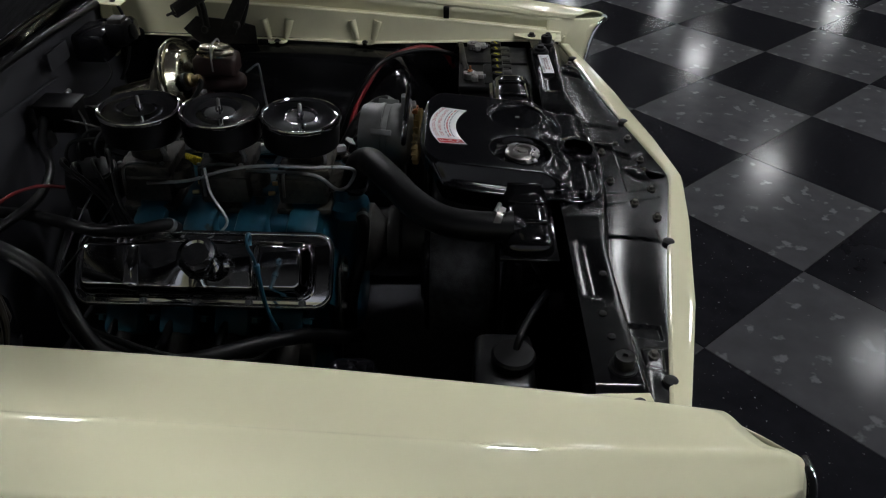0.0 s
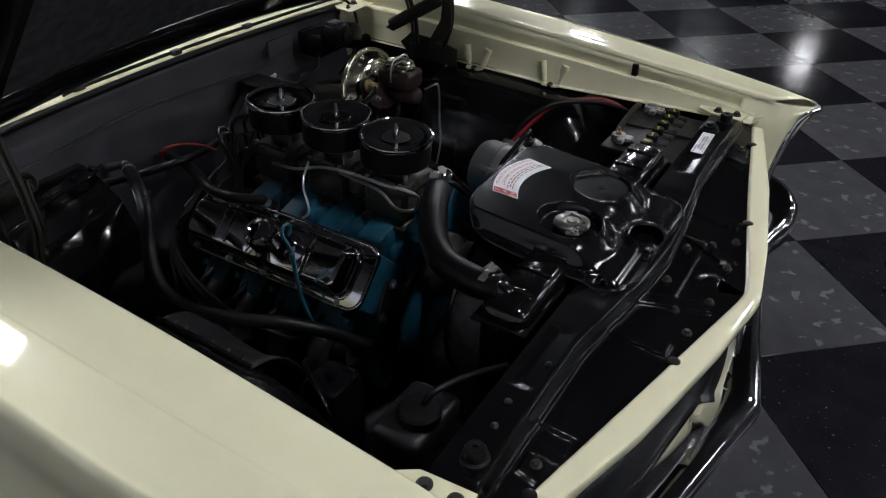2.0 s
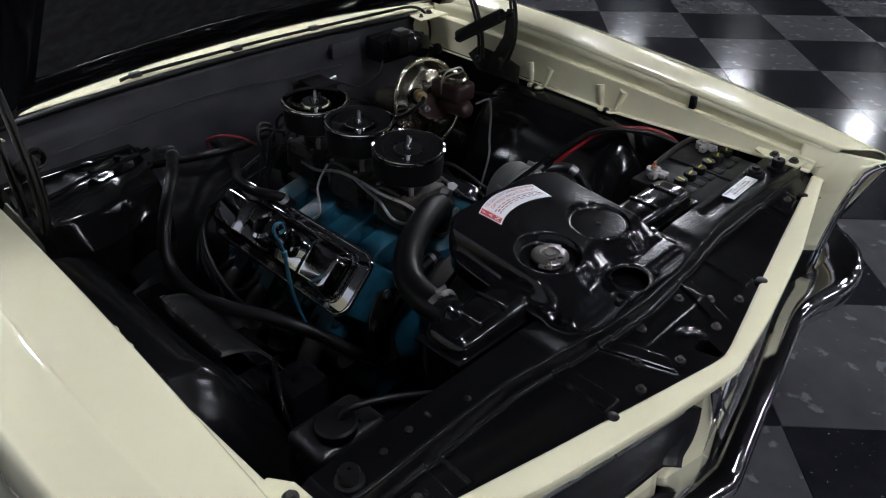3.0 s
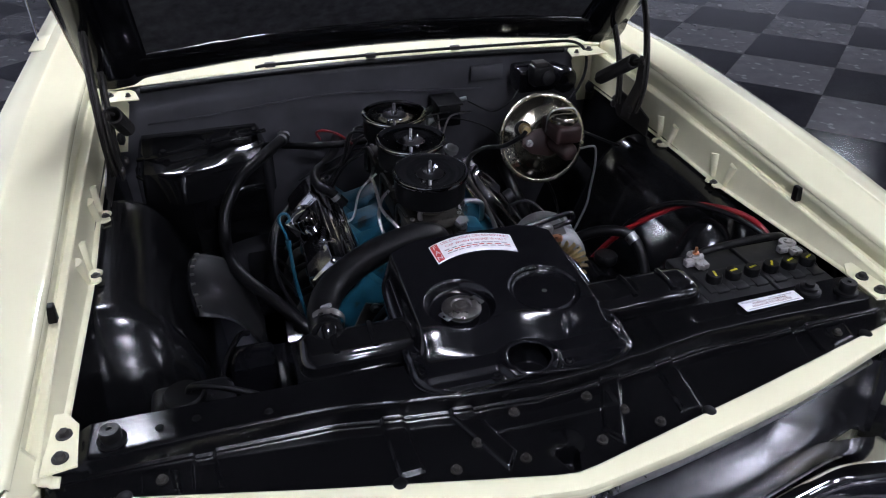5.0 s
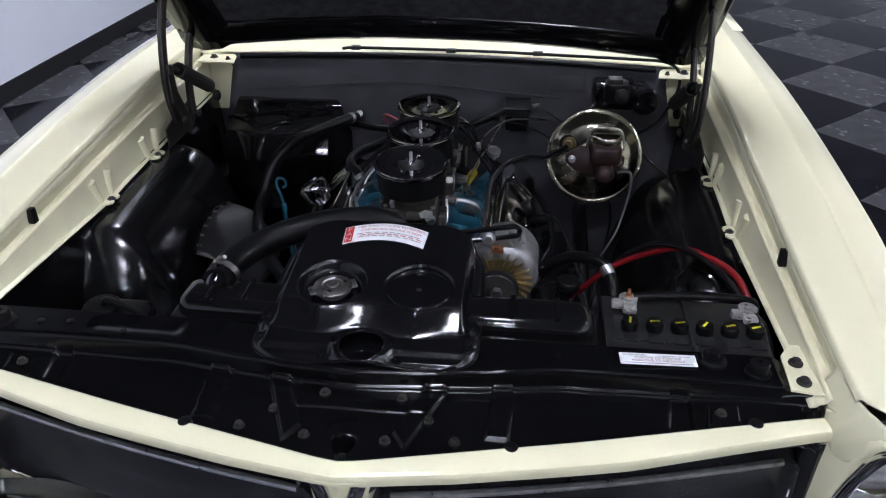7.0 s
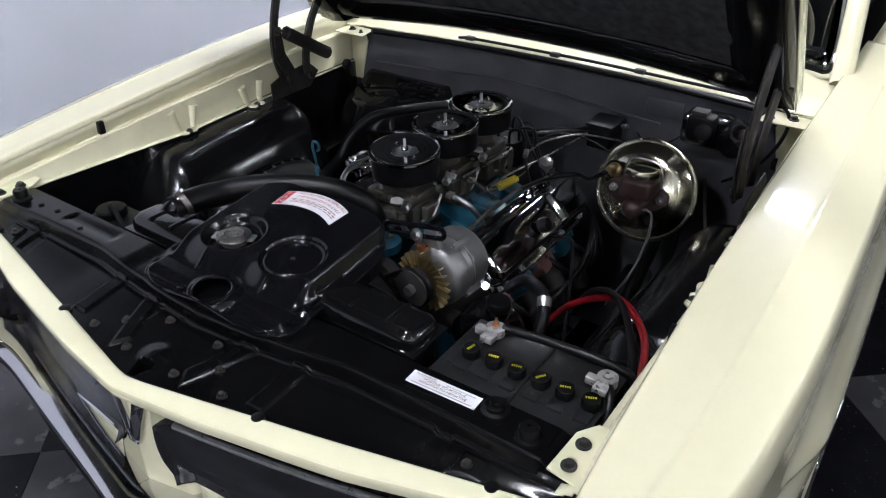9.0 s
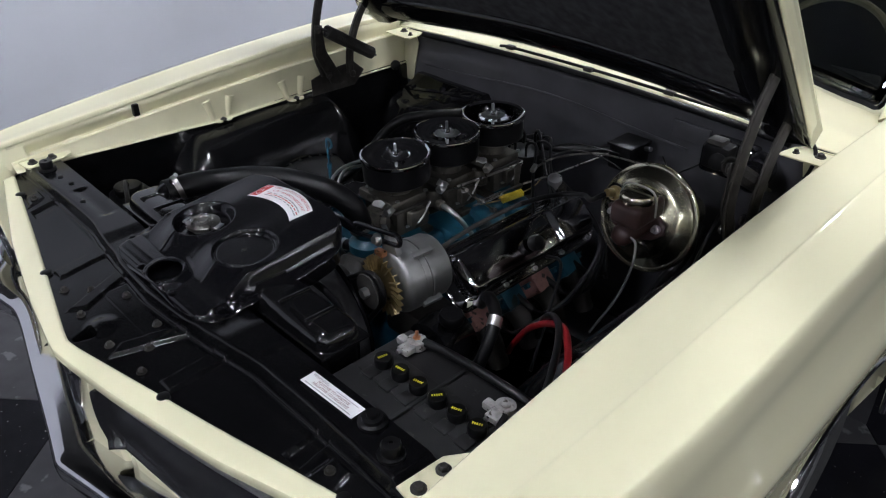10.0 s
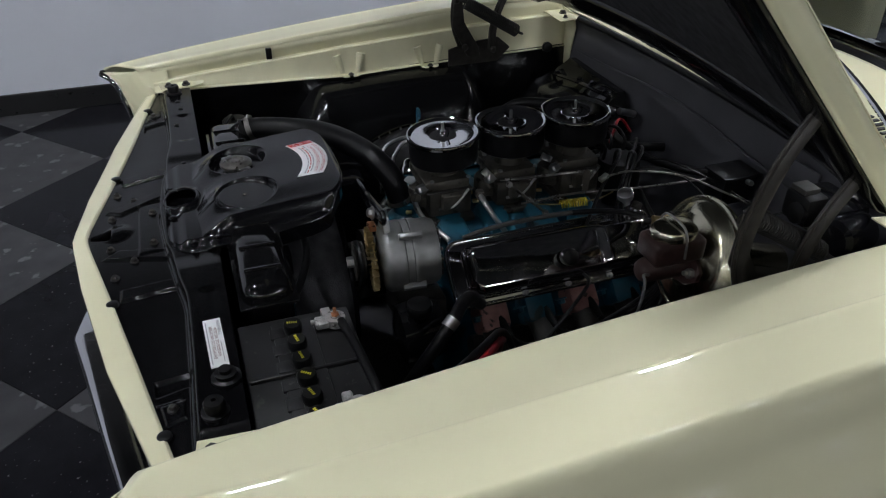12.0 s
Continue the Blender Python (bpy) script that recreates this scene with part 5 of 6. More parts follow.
# blue dipstick with its looped handle
dip = thing("dipstick", (-0.30, 0.78, 0.66), "teal painted oil dipstick with a looped handle", "dipstick")
part("dip_tube", tube(B(), [(-0.285, 0.76, 0.60), (-0.302, 0.78, 0.70), (-0.308, 0.785, 0.80)], 0.0042, 8, 5), TEAL, dip)
part("collar", lathe(B(), [(0.006, 0), (0.006, 0.014), (0.004, 0.016)], aim((-0.308, 0.785, 0.795), (-0.03, 0.02, 1)), 12), TEAL, dip)
loop = [(-0.308, 0.785, 0.80), (-0.313, 0.787, 0.83), (-0.322, 0.79, 0.855), (-0.318, 0.79, 0.873), (-0.304, 0.79, 0.872), (-0.300, 0.79, 0.858), (-0.308, 0.79, 0.850)]
part("handle", tube(B(), loop, 0.0030, 8, 8), TEAL, dip)


# ---- three carburettors and their round air cleaners ----
def carburettor(y):
    c = thing("carburettor", (0, y, 0.76), "dark two-barrel carburettor on the intake manifold", "carburettor", "three carburettors in a row")
    part("body", box(B(), (-0.058, 0.058), (y - 0.05, y + 0.05), (0.775, 0.835), r=0.008), CARB, c)
    part("flange", box(B(), (-0.066, 0.066), (y - 0.056, y + 0.056), (0.756, 0.770), r=0.004), CARB, c)
    part("air_horn", box(B(), (-0.066, 0.055), (y - 0.06, y + 0.045), (0.838, 0.862), r=0.006), CARB, c)
    part("throat", lathe(B(), [(0.036, 0), (0.034, 0.03)], aim((0, y, 0.860), (0, 0, 1)), 20), CARB, c)
    for sx in (-1, 1):
        for sy in (-1, 1):
            part("screw", lathe(B(), [(0.005, 0), (0.005, 0.003), (0.002, 0.004)], aim((sx * 0.052, y + sy * 0.042, 0.862), (0, 0, 1)), 8), STEEL, c)
    part("accelerator_link", tube(B(), [(0.064, y - 0.03, 0.80), (0.078, y, 0.81), (0.074, y + 0.035, 0.845)], 0.003, 6, 4), STEEL, c)
    part("fuel_inlet", lathe(B(), [(0.011, 0), (0.011, 0.02), (0.007, 0.024)], aim((0.045, y - 0.055, 0.848), (0.4, -1, 0)), 6), STEEL, c)
    part("float_bowl", lathe(B(), [(0.030, 0.0), (0.034, 0.004), (0.034, 0.034), (0.030, 0.040)], aim((0.0, y - 0.048, 0.790), (0, 0, 1)), 20), CARB, c)
    part("bowl_vent", tube(B(), [(-0.035, y - 0.045, 0.86), (-0.037, y - 0.047, 0.875), (-0.030, y - 0.040, 0.884)], 0.0055, 8, 4), ALUM, c)
    part("pump_lever", tube(B(), [(-0.062, y - 0.035, 0.868), (-0.066, y, 0.872), (-0.068, y + 0.03, 0.860), (-0.070, y + 0.035, 0.80)], 0.0032, 6, 4), RODS, c)
    part("gasket", box(B(), (-0.062, 0.060), (y - 0.056, y + 0.050), (0.8352, 0.8378), r=0.001), IRON, c)
    for dx in (-0.02, 0.02):
        part("idle_screw", lathe(B(), [(0.005, 0), (0.005, 0.012), (0.0035, 0.014)], aim((dx, y - 0.080, 0.778), (0, -1, 0.1)), 8), BRASS, c)
    part("choke_plate", box(B(), (0.060, 0.078), (y - 0.025, y + 0.025), (0.80, 0.835), r=0.004), CARB, c)
    return c


def air_cleaner(y, z, tilt):
    t = thing("air_cleaner", (0, y, z), "small round black air cleaner with a chrome lid", "air cleaner", "three air cleaners in a row")
    m = Matrix.Translation((0, y, z)) @ pose(0, 0, 0, tilt, 0, 0)
    part("element", lathe(B(), [(0.040, -0.062), (0.070, -0.062), (0.0755, -0.058), (0.0765, -0.030), (0.0755, -0.008), (0.06, -0.006)], m, 48), RUBBER, t, "black filter element")
    lid = part("lid", lathe(B(), [(0.076, -0.010), (0.0800, -0.008), (0.0808, -0.004), (0.0796, 0.0), (0.0765, 0.0010), (0.0735, -0.0015), (0.0705, -0.0030), (0.066, -0.0032), (0.035, -0.0032), (0.032, -0.0040), (0.028, -0.0072), (0.021, -0.0105), (0.012, -0.0125), (0.002, -0.0130)], m, 56), CHROME, t, "polished chrome lid")
    part("stud", lathe(B(), [(0.0034, -0.013), (0.0034, 0.022), (0.002, 0.0235)], m, 10), STEEL, lid)
    bm = B()
    lathe(bm, [(0.009, -0.0125), (0.0085, -0.003), (0.006, 0.005)], m, 12)
    for a in (0, 180):
        prism(bm, [(0.003, -0.009), (0.016, -0.004), (0.022, 0.010), (0.016, 0.014), (0.009, 0.003)], -0.002, 0.002, m @ pose(0, 0, 0, 0, 0, a + 20) @ pose(0, 0, 0, 90, 0, 0))
    part("wing_nut", bm, CHROME, lid)
    return t


for y, z, tilt in ((0.748, 0.951, 3), (0.908, 0.959, 2), (1.067, 0.961, 2)):
    carburettor(y)
    air_cleaner(y, z, tilt)

# fuel lines, vacuum line, throttle rods over the engine
lines = thing("fuel_line", (-0.1, 0.8, 0.84), "bent steel fuel line beside the carburettors", "pipe")
part("pipe", tube(B(), [(-0.06, 1.06, 0.822), (-0.086, 0.965, 0.845), (-0.098, 0.88, 0.878), (-0.107, 0.805, 0.893), (-0.116, 0.706, 0.897), (-0.104, 0.655, 0.892), (-0.090, 0.634, 0.875), (-0.080, 0.648, 0.840), (-0.100, 0.660, 0.840), (-0.120, 0.672, 0.856), (-0.123, 0.706, 0.884), (-0.098, 0.79, 0.876), (-0.07, 0.85, 0.862)], 0.0035, 8, 8), STEEL, lines)
lines = thing("vacuum_line", (-0.15, 0.9, 0.8), "thin steel vacuum line on the intake", "pipe")
part("pipe", tube(B(), [(-0.08, 0.93, 0.87), (-0.125, 0.91, 0.84), (-0.15, 0.88, 0.79), (-0.175, 0.92, 0.765), (-0.19, 0.96, 0.765)], 0.0028, 8, 8), STEEL, lines)
rods = thing("throttle_linkage", (0.08, 0.95, 0.83), "steel throttle rods along the carburettors", "linkage")
part("rod", tube(B(), [(0.076, 0.857, 0.854), (0.080, 0.96, 0.850), (0.084, 1.09, 0.845)], 0.003, 8, 3), RODS, rods)
part("rod", tube(B(), [(0.10, 0.90, 0.80), (0.12, 1.02, 0.815), (0.15, 1.16, 0.82), (0.20, 1.38, 0.84)], 0.0024, 8, 6), RODS, rods)
lv0, lv1 = Vector((0.101, 0.867, 0.854)), Vector((0.115, 0.953, 0.776))
part("bell_crank", box(B(), (-0.007, 0.007), (-0.0025, 0.0025), (-0.008, (lv1 - lv0).length + 0.008), aim(lv0, lv1 - lv0), r=0.002), CARB, rods)
for p in (lv0, lv0.lerp(lv1, 0.55), lv1):
    part("pivot", lathe(B(), [(0.007, -0.006), (0.007, 0.004), (0.0045, 0.006), (0.0045, 0.011)], aim(p, (0.9, -0.2, 0.4)), 10), RODS, rods)
part("clevis", box(B(), (-0.006, 0.006), (-0.012, 0.012), (-0.005, 0.005), Matrix.Translation((0.126, 1.085, 0.847)) @ pose(0, 0, 0, 20, 0, 15), r=0.002), STEEL, rods)
part("cable", tube(B(), [(0.126, 1.085, 0.847), (0.15, 1.14, 0.866), (0.20, 1.24, 0.862), (0.27, 1.33, 0.83), (0.31, 1.40, 0.80)], 0.0026, 7, 8), RODS, rods)
part("lever", prism(B(), [(-0.006, 0), (0.006, 0), (0.010, 0.05), (0.0, 0.058), (-0.008, 0.05)], 0, 0.003, pose(0.094, 1.06, 0.80, 90, 0, 70)), CARB, rods)
part("return_spring", tube(B(), [(0.10 + 0.005 * math.cos(k), 0.93 + 0.002 * k * 0.7, 0.80 + 0.005 * math.sin(k)) for k in np.linspace(0, 50, 200)], 0.0012, 5, 1, curve=False), STEEL, rods)
tag = thing("return_spring", (0.109, 1.026, 0.784), "yellow coil return spring on the throttle linkage", "spring")
sp0, sp1 = Vector((0.100, 0.998, 0.780)), Vector((0.119, 1.056, 0.788))
spm = aim(sp0, sp1 - sp0)
part("coil", tube(B(), [spm @ Vector((0.0085 * math.cos(a), 0.0085 * math.sin(a), (sp1 - sp0).length * a / (2 * math.pi * 11))) for a in np.linspace(0, 2 * math.pi * 11, 155)], 0.0021, 6, 1, curve=False), YELLOWP, tag)
part("wire", tube(B(), [(0.07, 0.955, 0.772), (0.085, 0.975, 0.776), sp0], 0.0019, 6, 6), BRASS, tag)
part("wire", tube(B(), [sp1, (0.128, 1.085, 0.797), (0.126, 1.115, 0.806)], 0.0019, 6, 6), BRASS, tag)
for k, pts in enumerate((
    [(0.045, 0.672, 0.838), (0.048, 0.668, 0.815), (0.060, 0.680, 0.785), (0.090, 0.700, 0.768), (0.125, 0.72, 0.755)],
    [(0.078, 0.806, 0.832), (0.112, 0.802, 0.834), (0.138, 0.808, 0.820), (0.150, 0.832, 0.782), (0.157, 0.855, 0.746)],
    [(0.158, 1.165, 0.785), (0.166, 1.150, 0.768), (0.165, 1.125, 0.746), (0.158, 1.078, 0.728)],
)):
    pipe = thing("vent_pipe", pts[0], "bent bright steel pipe on the intake", "pipe", "pipes on the intake")
    part("pipe", tube(B(), pts, 0.0060, 12, 8), STEEL, pipe)
    part("fitting", lathe(B(), [(0.012, 0), (0.012, 0.016), (0.009, 0.018)], aim(pts[0], Vector(pts[1]) - Vector(pts[0])), 6), CARB, pipe)
sender = thing("oil_sender", (0.15, 1.13, 0.80), "small bright metal sender unit", "sensor")
part("body", lathe(B(), [(0.010, 0), (0.010, 0.02), (0.018, 0.022), (0.018, 0.035), (0.006, 0.04)], aim((0.16, 1.13, 0.79), (0.2, -0.3, 1)), 14), STEEL, sender)
for at, turn in (((0.072, 0.825, 0.874), 15), ((0.047, 0.980, 0.876), 40)):
    clip = thing("carburettor_tag", at, "small crumpled silver tag on a carburettor", "tag", "tags on the carburettors")
    bm = sheet(B(), 6, 4, lambda u, v: Vector((lerp(-0.013, 0.013, u), lerp(-0.009, 0.009, v) * (1 - 0.3 * u), 0.003 * math.sin(7 * u + 3 * v))))
    bmesh.ops.transform(bm, matrix=Matrix.Translation(at) @ pose(0, 0, 0, 35, 10, turn), verts=bm.verts)
    part("plate", bm, STEEL, clip, solid=0.001)
carb_tag = thing("carburettor_tag", (0.043, 0.65, 0.871), "small bright metal tag on the carburettor", "tag")
part("plate", prism(B(), [(-0.013, -0.009), (0.013, -0.009), (0.015, 0.004), (0.0, 0.011), (-0.015, 0.004)], 0, 0.002, pose(0.043, 0.66, 0.871, 25, 0, 20)), ALUM, carb_tag)

# ---- alternator ----
alternator = thing("alternator", (0.215, 0.60, 0.80), "cast aluminium alternator with a gold fan", "alternator")
am = aim((0.209, 0.548, 0.802), (0.10, 1, 0.03)) @ Matrix.Scale(1.02, 4)
part("front_case", lathe(B(), [(0.040, -0.005), (0.060, -0.001), (0.068, 0.006), (0.0695, 0.012), (0.0695, 0.036), (0.068, 0.040), (0.0655, 0.041)], am, 44), ALUM, alternator)
part("stator_ring", lathe(B(), [(0.0655, 0.041), (0.0662, 0.0415), (0.0662, 0.0545), (0.0655, 0.055)], am, 44), ALUM, alternator)
for z in (0.0408, 0.0552):
    part("case_seam", lathe(B(), [(0.066, z - 0.0008), (0.0668, z), (0.066, z + 0.0008)], am, 44, False), IRON, alternator)
part("rear_case", lathe(B(), [(0.0655, 0.055), (0.0685, 0.056), (0.0685, 0.064), (0.0665, 0.067), (0.066, 0.095), (0.061, 0.106), (0.030, 0.112), (0.002, 0.112)], am, 44), ALUM, alternator)
for k in range(4):
    a = math.pi / 2 * k + 0.5
    part("through_bolt", box(B(), (-0.007, 0.007), (-0.006, 0.006), (0.030, 0.075), am @ pose(0.070 * math.cos(a), 0.070 * math.sin(a), 0, 0, 0, math.degrees(a)), r=0.002), ALUM, alternator)
for k in range(16):
    a = 2 * math.pi * (k + 0.5) / 16
    part("vent_slot", box(B(), (0.036, 0.055), (-0.0035, 0.0035), (0.1055, 0.1125), am @ pose(0, 0, 0, 0, 0, math.degrees(a)), r=0.0015), IRON, alternator)
fan_disc = part("fan", lathe(B(), [(0.02, -0.019), (0.050, -0.018), (0.050, -0.016), (0.02, -0.016)], am, 36), BRASS, alternator, "gold plated cooling fan")
for k in range(24):
    a = 2 * math.pi * k / 24
    part("fan_blade", box(B(), (0.034, 0.064), (-0.0009, 0.0009), (-0.025, -0.014), am @ pose(0, 0, 0, 0, 0, math.degrees(a) + 8) @ pose(0.034, 0, 0, 0, 0, 14) @ pose(-0.034, 0, 0), r=0.0), BRASS, fan_disc, smooth=False)
part("pulley", lathe(B(), [(0.036, -0.055), (0.038, -0.053), (0.028, -0.045), (0.038, -0.037), (0.036, -0.034), (0.012, -0.034)], am, 30), IRON, alternator)
part("shaft_nut", lathe(B(), [(0.011, -0.068), (0.011, -0.055)], am, 6), STEEL, alternator)
part("bracket", prism(B(), [(0.182, 0.862), (0.233, 0.864), (0.218, 0.898), (0.207, 0.907), (0.194, 0.904)], -0.007, 0.007, Matrix.Translation((0, 0.556, 0)) @ Matrix(((1, 0, 0, 0), (0, 0, -1, 0), (0, 1, 0, 0), (0, 0, 0, 1))), r=0.002), ALUM, alternator)
slot = [(0.112 + 0.118 * q + 0.011 * math.sin(a) * c, 0.548, 0.884 + 0.022 * q + 0.011 * c * math.cos(a)) for q, a0, a1, c in ((1, 0, math.pi, 1), (0, 0, math.pi, -1)) for a in np.linspace(a0, a1, 7)]
part("adjusting_arm", tube(B(), [*slot, slot[0]], 0.0052, 8, 1, curve=False), SATIN, alternator)
part("arm_end", box(B(), (0.03, 0.104), (0.543, 0.553), (0.868, 0.890), pose(0, 0, 0, 0, 0, 0), r=0.004), SATIN, alternator)
part("arm_bolt", hexbolt(B(), (0.182, 0.540, 0.891), (0, -1, 0.2), 0.009, 0.009), STEEL, alternator)
part("mount", box(B(), (0.17, 0.29), (0.56, 0.66), (0.66, 0.735), r=0.012), IRON, alternator)
part("terminal", box(B(), (-0.012, 0.012), (-0.006, 0.008), (0.0, 0.012), Matrix.Translation((0.200, 0.532, 0.866)), r=0.002), COPPER, alternator)
belt = thing("drive_belt", (0.1, 0.5, 0.7), "black drive belt round the alternator pulley", "belt")
bp = am @ Vector((0, 0, -0.045))
ctr = Vector((0.0, bp.y, 0.60))
side = Vector((-(bp.z - ctr.z), 0, bp.x - ctr.x)).normalized()
arc1 = [bp + 0.0365 * (math.cos(a) * side + math.sin(a) * (bp - ctr).normalized()) for a in np.linspace(0, math.pi, 8)]
arc2 = [ctr + 0.085 * (math.cos(a) * side + math.sin(a) * (bp - ctr).normalized()) for a in np.linspace(math.pi, 2 * math.pi, 10)]
part("belt", tube(B(), [*arc1, *arc2, arc1[0]], 0.006, 8, 1, curve=False), RUBBER, belt)

pump = thing("power_steering_pump", (0.325, 0.58, 0.70), "black power steering pump with a round cap", "pump")
part("reservoir", lathe(B(), [(0.02, 0), (0.06, 0.01), (0.065, 0.05), (0.055, 0.09), (0.02, 0.1)], aim((0.32, 0.54, 0.69), (0, 1, 0.05)), 26), GLOSS, pump)
part("neck", lathe(B(), [(0.016, 0), (0.015, 0.05)], aim((0.344, 0.582, 0.72), (0.06, 0, 1)), 18), SATIN, pump)
part("cap", lathe(B(), [(0.023, 0.0), (0.025, 0.003), (0.025, 0.016), (0.022, 0.020), (0.004, 0.021)], aim((0.347, 0.582, 0.760), (0.06, 0, 1)), 26), RUBBER, pump, "black ribbed cap")

# ---- battery ----
battery = thing("battery", (0.525, 0.34, 0.63), "black six-cell car battery behind the support panel", "battery")
case = part("case", box(B(), (0.398, 0.662), (0.255, 0.432), (0.635, 0.838), r=0.006), PLASTIC, battery)
bm = box(B(), (0.394, 0.666), (0.251, 0.436), (0.826, 0.846), r=0.004)
box(bm, (0.41, 0.65), (0.305, 0.372), (0.844, 0.849), r=0.002)
part("lid", bm, PLASTIC, battery)
part("ridge", box(B(), (0.535, 0.5415), (0.256, 0.432), (0.844, 0.852), r=0.002), PLASTIC, battery)
for k in range(6):
    x = lerp(0.436, 0.645, k / 5)
    part("vent_step", box(B(), (x - 0.013, x + 0.013), (0.300, 0.325), (0.844, 0.8505), r=0.002), PLASTIC, battery)
    c = part("vent_cap", lathe(B(), [(0.0140, 0), (0.0150, 0.003), (0.0150, 0.015), (0.0135, 0.0175), (0.003, 0.0180)], aim((x, 0.338, 0.848), (0, 0, 1)), 20), RUBBER, battery, "black vent cap with yellow print")
    turn = (78, 10, 12, 55, 20, 25)[k]
    bm = B()
    for j in range(5):
        bx0 = -0.0086 + 0.0035 * j
        box(bm, (bx0, bx0 + 0.0022), (-0.0021, 0.0021), (0.0, 0.0006), pose(x, 0.338, 0.8660, 0, 0, turn))
    part("print", bm, YELLOW, c, smooth=False)
for x, y, clamp in ((0.440, 0.408, True), (0.645, 0.398, False)):
    post = part("post", lathe(B(), [(0.009, 0), (0.008, 0.022)], aim((x, y, 0.845), (0, 0, 1)), 16), LEAD, battery)
    bm = lathe(B(), [(0.010, 0.004), (0.0165, 0.004), (0.0165, 0.019), (0.010, 0.019)], aim((x, y, 0.845), (0, 0, 1)), 18)
    box(bm, (x - 0.03, x - 0.010), (y - 0.020, y - 0.004), (0.850, 0.864), r=0.003)
    box(bm, (x - 0.012, x + 0.012), (y - 0.034, y - 0.012), (0.850, 0.862), r=0.003)
    part("cable_clamp", bm, LEAD, post, "corroded lead cable clamp")
    part("clamp_bolt", tube(B(), [(x - 0.004, y - 0.04, 0.857), (x - 0.004, y + 0.0, 0.857)], 0.004, 8, 1), STEEL, post)
    if clamp:
        part("top_nut", lathe(B(), [(0.007, 0.02), (0.007, 0.025), (0.003, 0.026), (0.003, 0.036)], aim((x, y, 0.845), (0, 0, 1)), 6), COPPER, post, "copper terminal nut")
hold = thing("battery_tray", (0.525, 0.34, 0.60), "black battery tray under the battery", "tray")
part("tray", box(B(), (0.385, 0.675), (0.245, 0.445), (0.60, 0.634), r=0.005), GLOSS, hold)
cable = thing("battery_cable", (0.54, 0.41, 0.86), "thick black battery cable across the battery", "cable")
part("cable", tube(B(), [(0.450, 0.415, 0.860), (0.50, 0.422, 0.862), (0.58, 0.428, 0.862), (0.645, 0.432, 0.858), (0.672, 0.44, 0.84), (0.680, 0.46, 0.78)], 0.0075, 10, 6), RUBBER, cable)
cable = thing("battery_cable", (0.66, 0.39, 0.85), "black ground cable from the battery post", "cable")
part("cable", tube(B(), [(0.650, 0.390, 0.856), (0.664, 0.365, 0.850), (0.674, 0.33, 0.82), (0.678, 0.31, 0.76)], 0.0075, 10, 6), RUBBER, cable)
red = thing("red_cable", (0.5, 0.6, 0.8), "red battery cable looped across the inner fender", "cable")
part("cable", tube(B(), [(0.36, 0.745, 0.60), (0.387, 0.732, 0.65), (0.430, 0.716, 0.715), (0.474, 0.699, 0.761), (0.525, 0.668, 0.806), (0.569, 0.638, 0.836), (0.618, 0.585, 0.848), (0.655, 0.53, 0.846), (0.672, 0.48, 0.825), (0.678, 0.45, 0.78)], 0.0066, 12, 8), RED, red)
blk = thing("black_cable", (0.5, 0.6, 0.8), "black cable beside the red one", "cable")
part("cable", tube(B(), [(0.44, 0.74, 0.69), (0.475, 0.705, 0.770), (0.515, 0.672, 0.818), (0.555, 0.638, 0.842), (0.595, 0.588, 0.850), (0.635, 0.52, 0.845), (0.662, 0.46, 0.825), (0.674, 0.42, 0.79)], 0.0065, 10, 8), RUBBER, blk)
lower = thing("heater_hose", (0.44, 0.6, 0.75), "black heater hose with a steel clamp", "hose", "heater hoses")
part("hose", tube(B(), [(0.29, 0.73, 0.70), (0.34, 0.69, 0.762), (0.385, 0.655, 0.790), (0.426, 0.620, 0.788), (0.440, 0.58, 0.745), (0.435, 0.52, 0.65)], 0.0125, 14, 8), RUBBER, lower)
part("hose_clamp", lathe(B(), [(0.013, -0.010), (0.014, -0.010), (0.014, 0.010), (0.013, 0.010)], aim((0.428, 0.616, 0.785), (0.3, -0.6, -0.45)), 20, False), STEEL, lower, "steel hose clamp")
vent = thing("vent_hose", (0.37, 0.33, 0.75), "thin black overflow hose by the radiator", "hose")
part("hose", tube(B(), [(0.10, 0.41, 0.835), (0.19, 0.405, 0.838), (0.26, 0.387, 0.838), (0.325, 0.357, 0.832), (0.362, 0.327, 0.822), (0.384, 0.308, 0.79), (0.389, 0.285, 0.70)], 0.0075, 10, 8), RUBBER, vent)

# ---- brake booster with master cylinder ----
booster = thing("brake_booster", (0.431, 1.2, 0.809), "gold zinc brake booster with a brown master cylinder", "brake booster")
bmx = aim((0.428, 1.122, 0.815), (-0.04, -1, 0.26))
part("front_shell", lathe(B(), [(0.124, -0.012), (0.1255, -0.006), (0.124, -0.001), (0.118, 0.001), (0.114, 0.000), (0.108, 0.004), (0.096, 0.016), (0.086, 0.021), (0.060, 0.023), (0.050, 0.032), (0.002, 0.034)], bmx, 56), ZINC, booster)
part("rear_shell", lathe(B(), [(0.122, -0.012), (0.118, -0.02), (0.112, -0.022), (0.105, -0.032), (0.090, -0.036), (0.086, -0.05), (0.070, -0.056), (0.066, -0.07), (0.045, -0.085), (0.04, -0.20)], bmx, 48), ZINC, booster)
part("vacuum_valve", lathe(B(), [(0.017, 0), (0.017, 0.012), (0.011, 0.016), (0.009, 0.035)], aim((0.360, 1.096, 0.862), (-0.2, -1, 0.3)), 16), BRASS, booster)
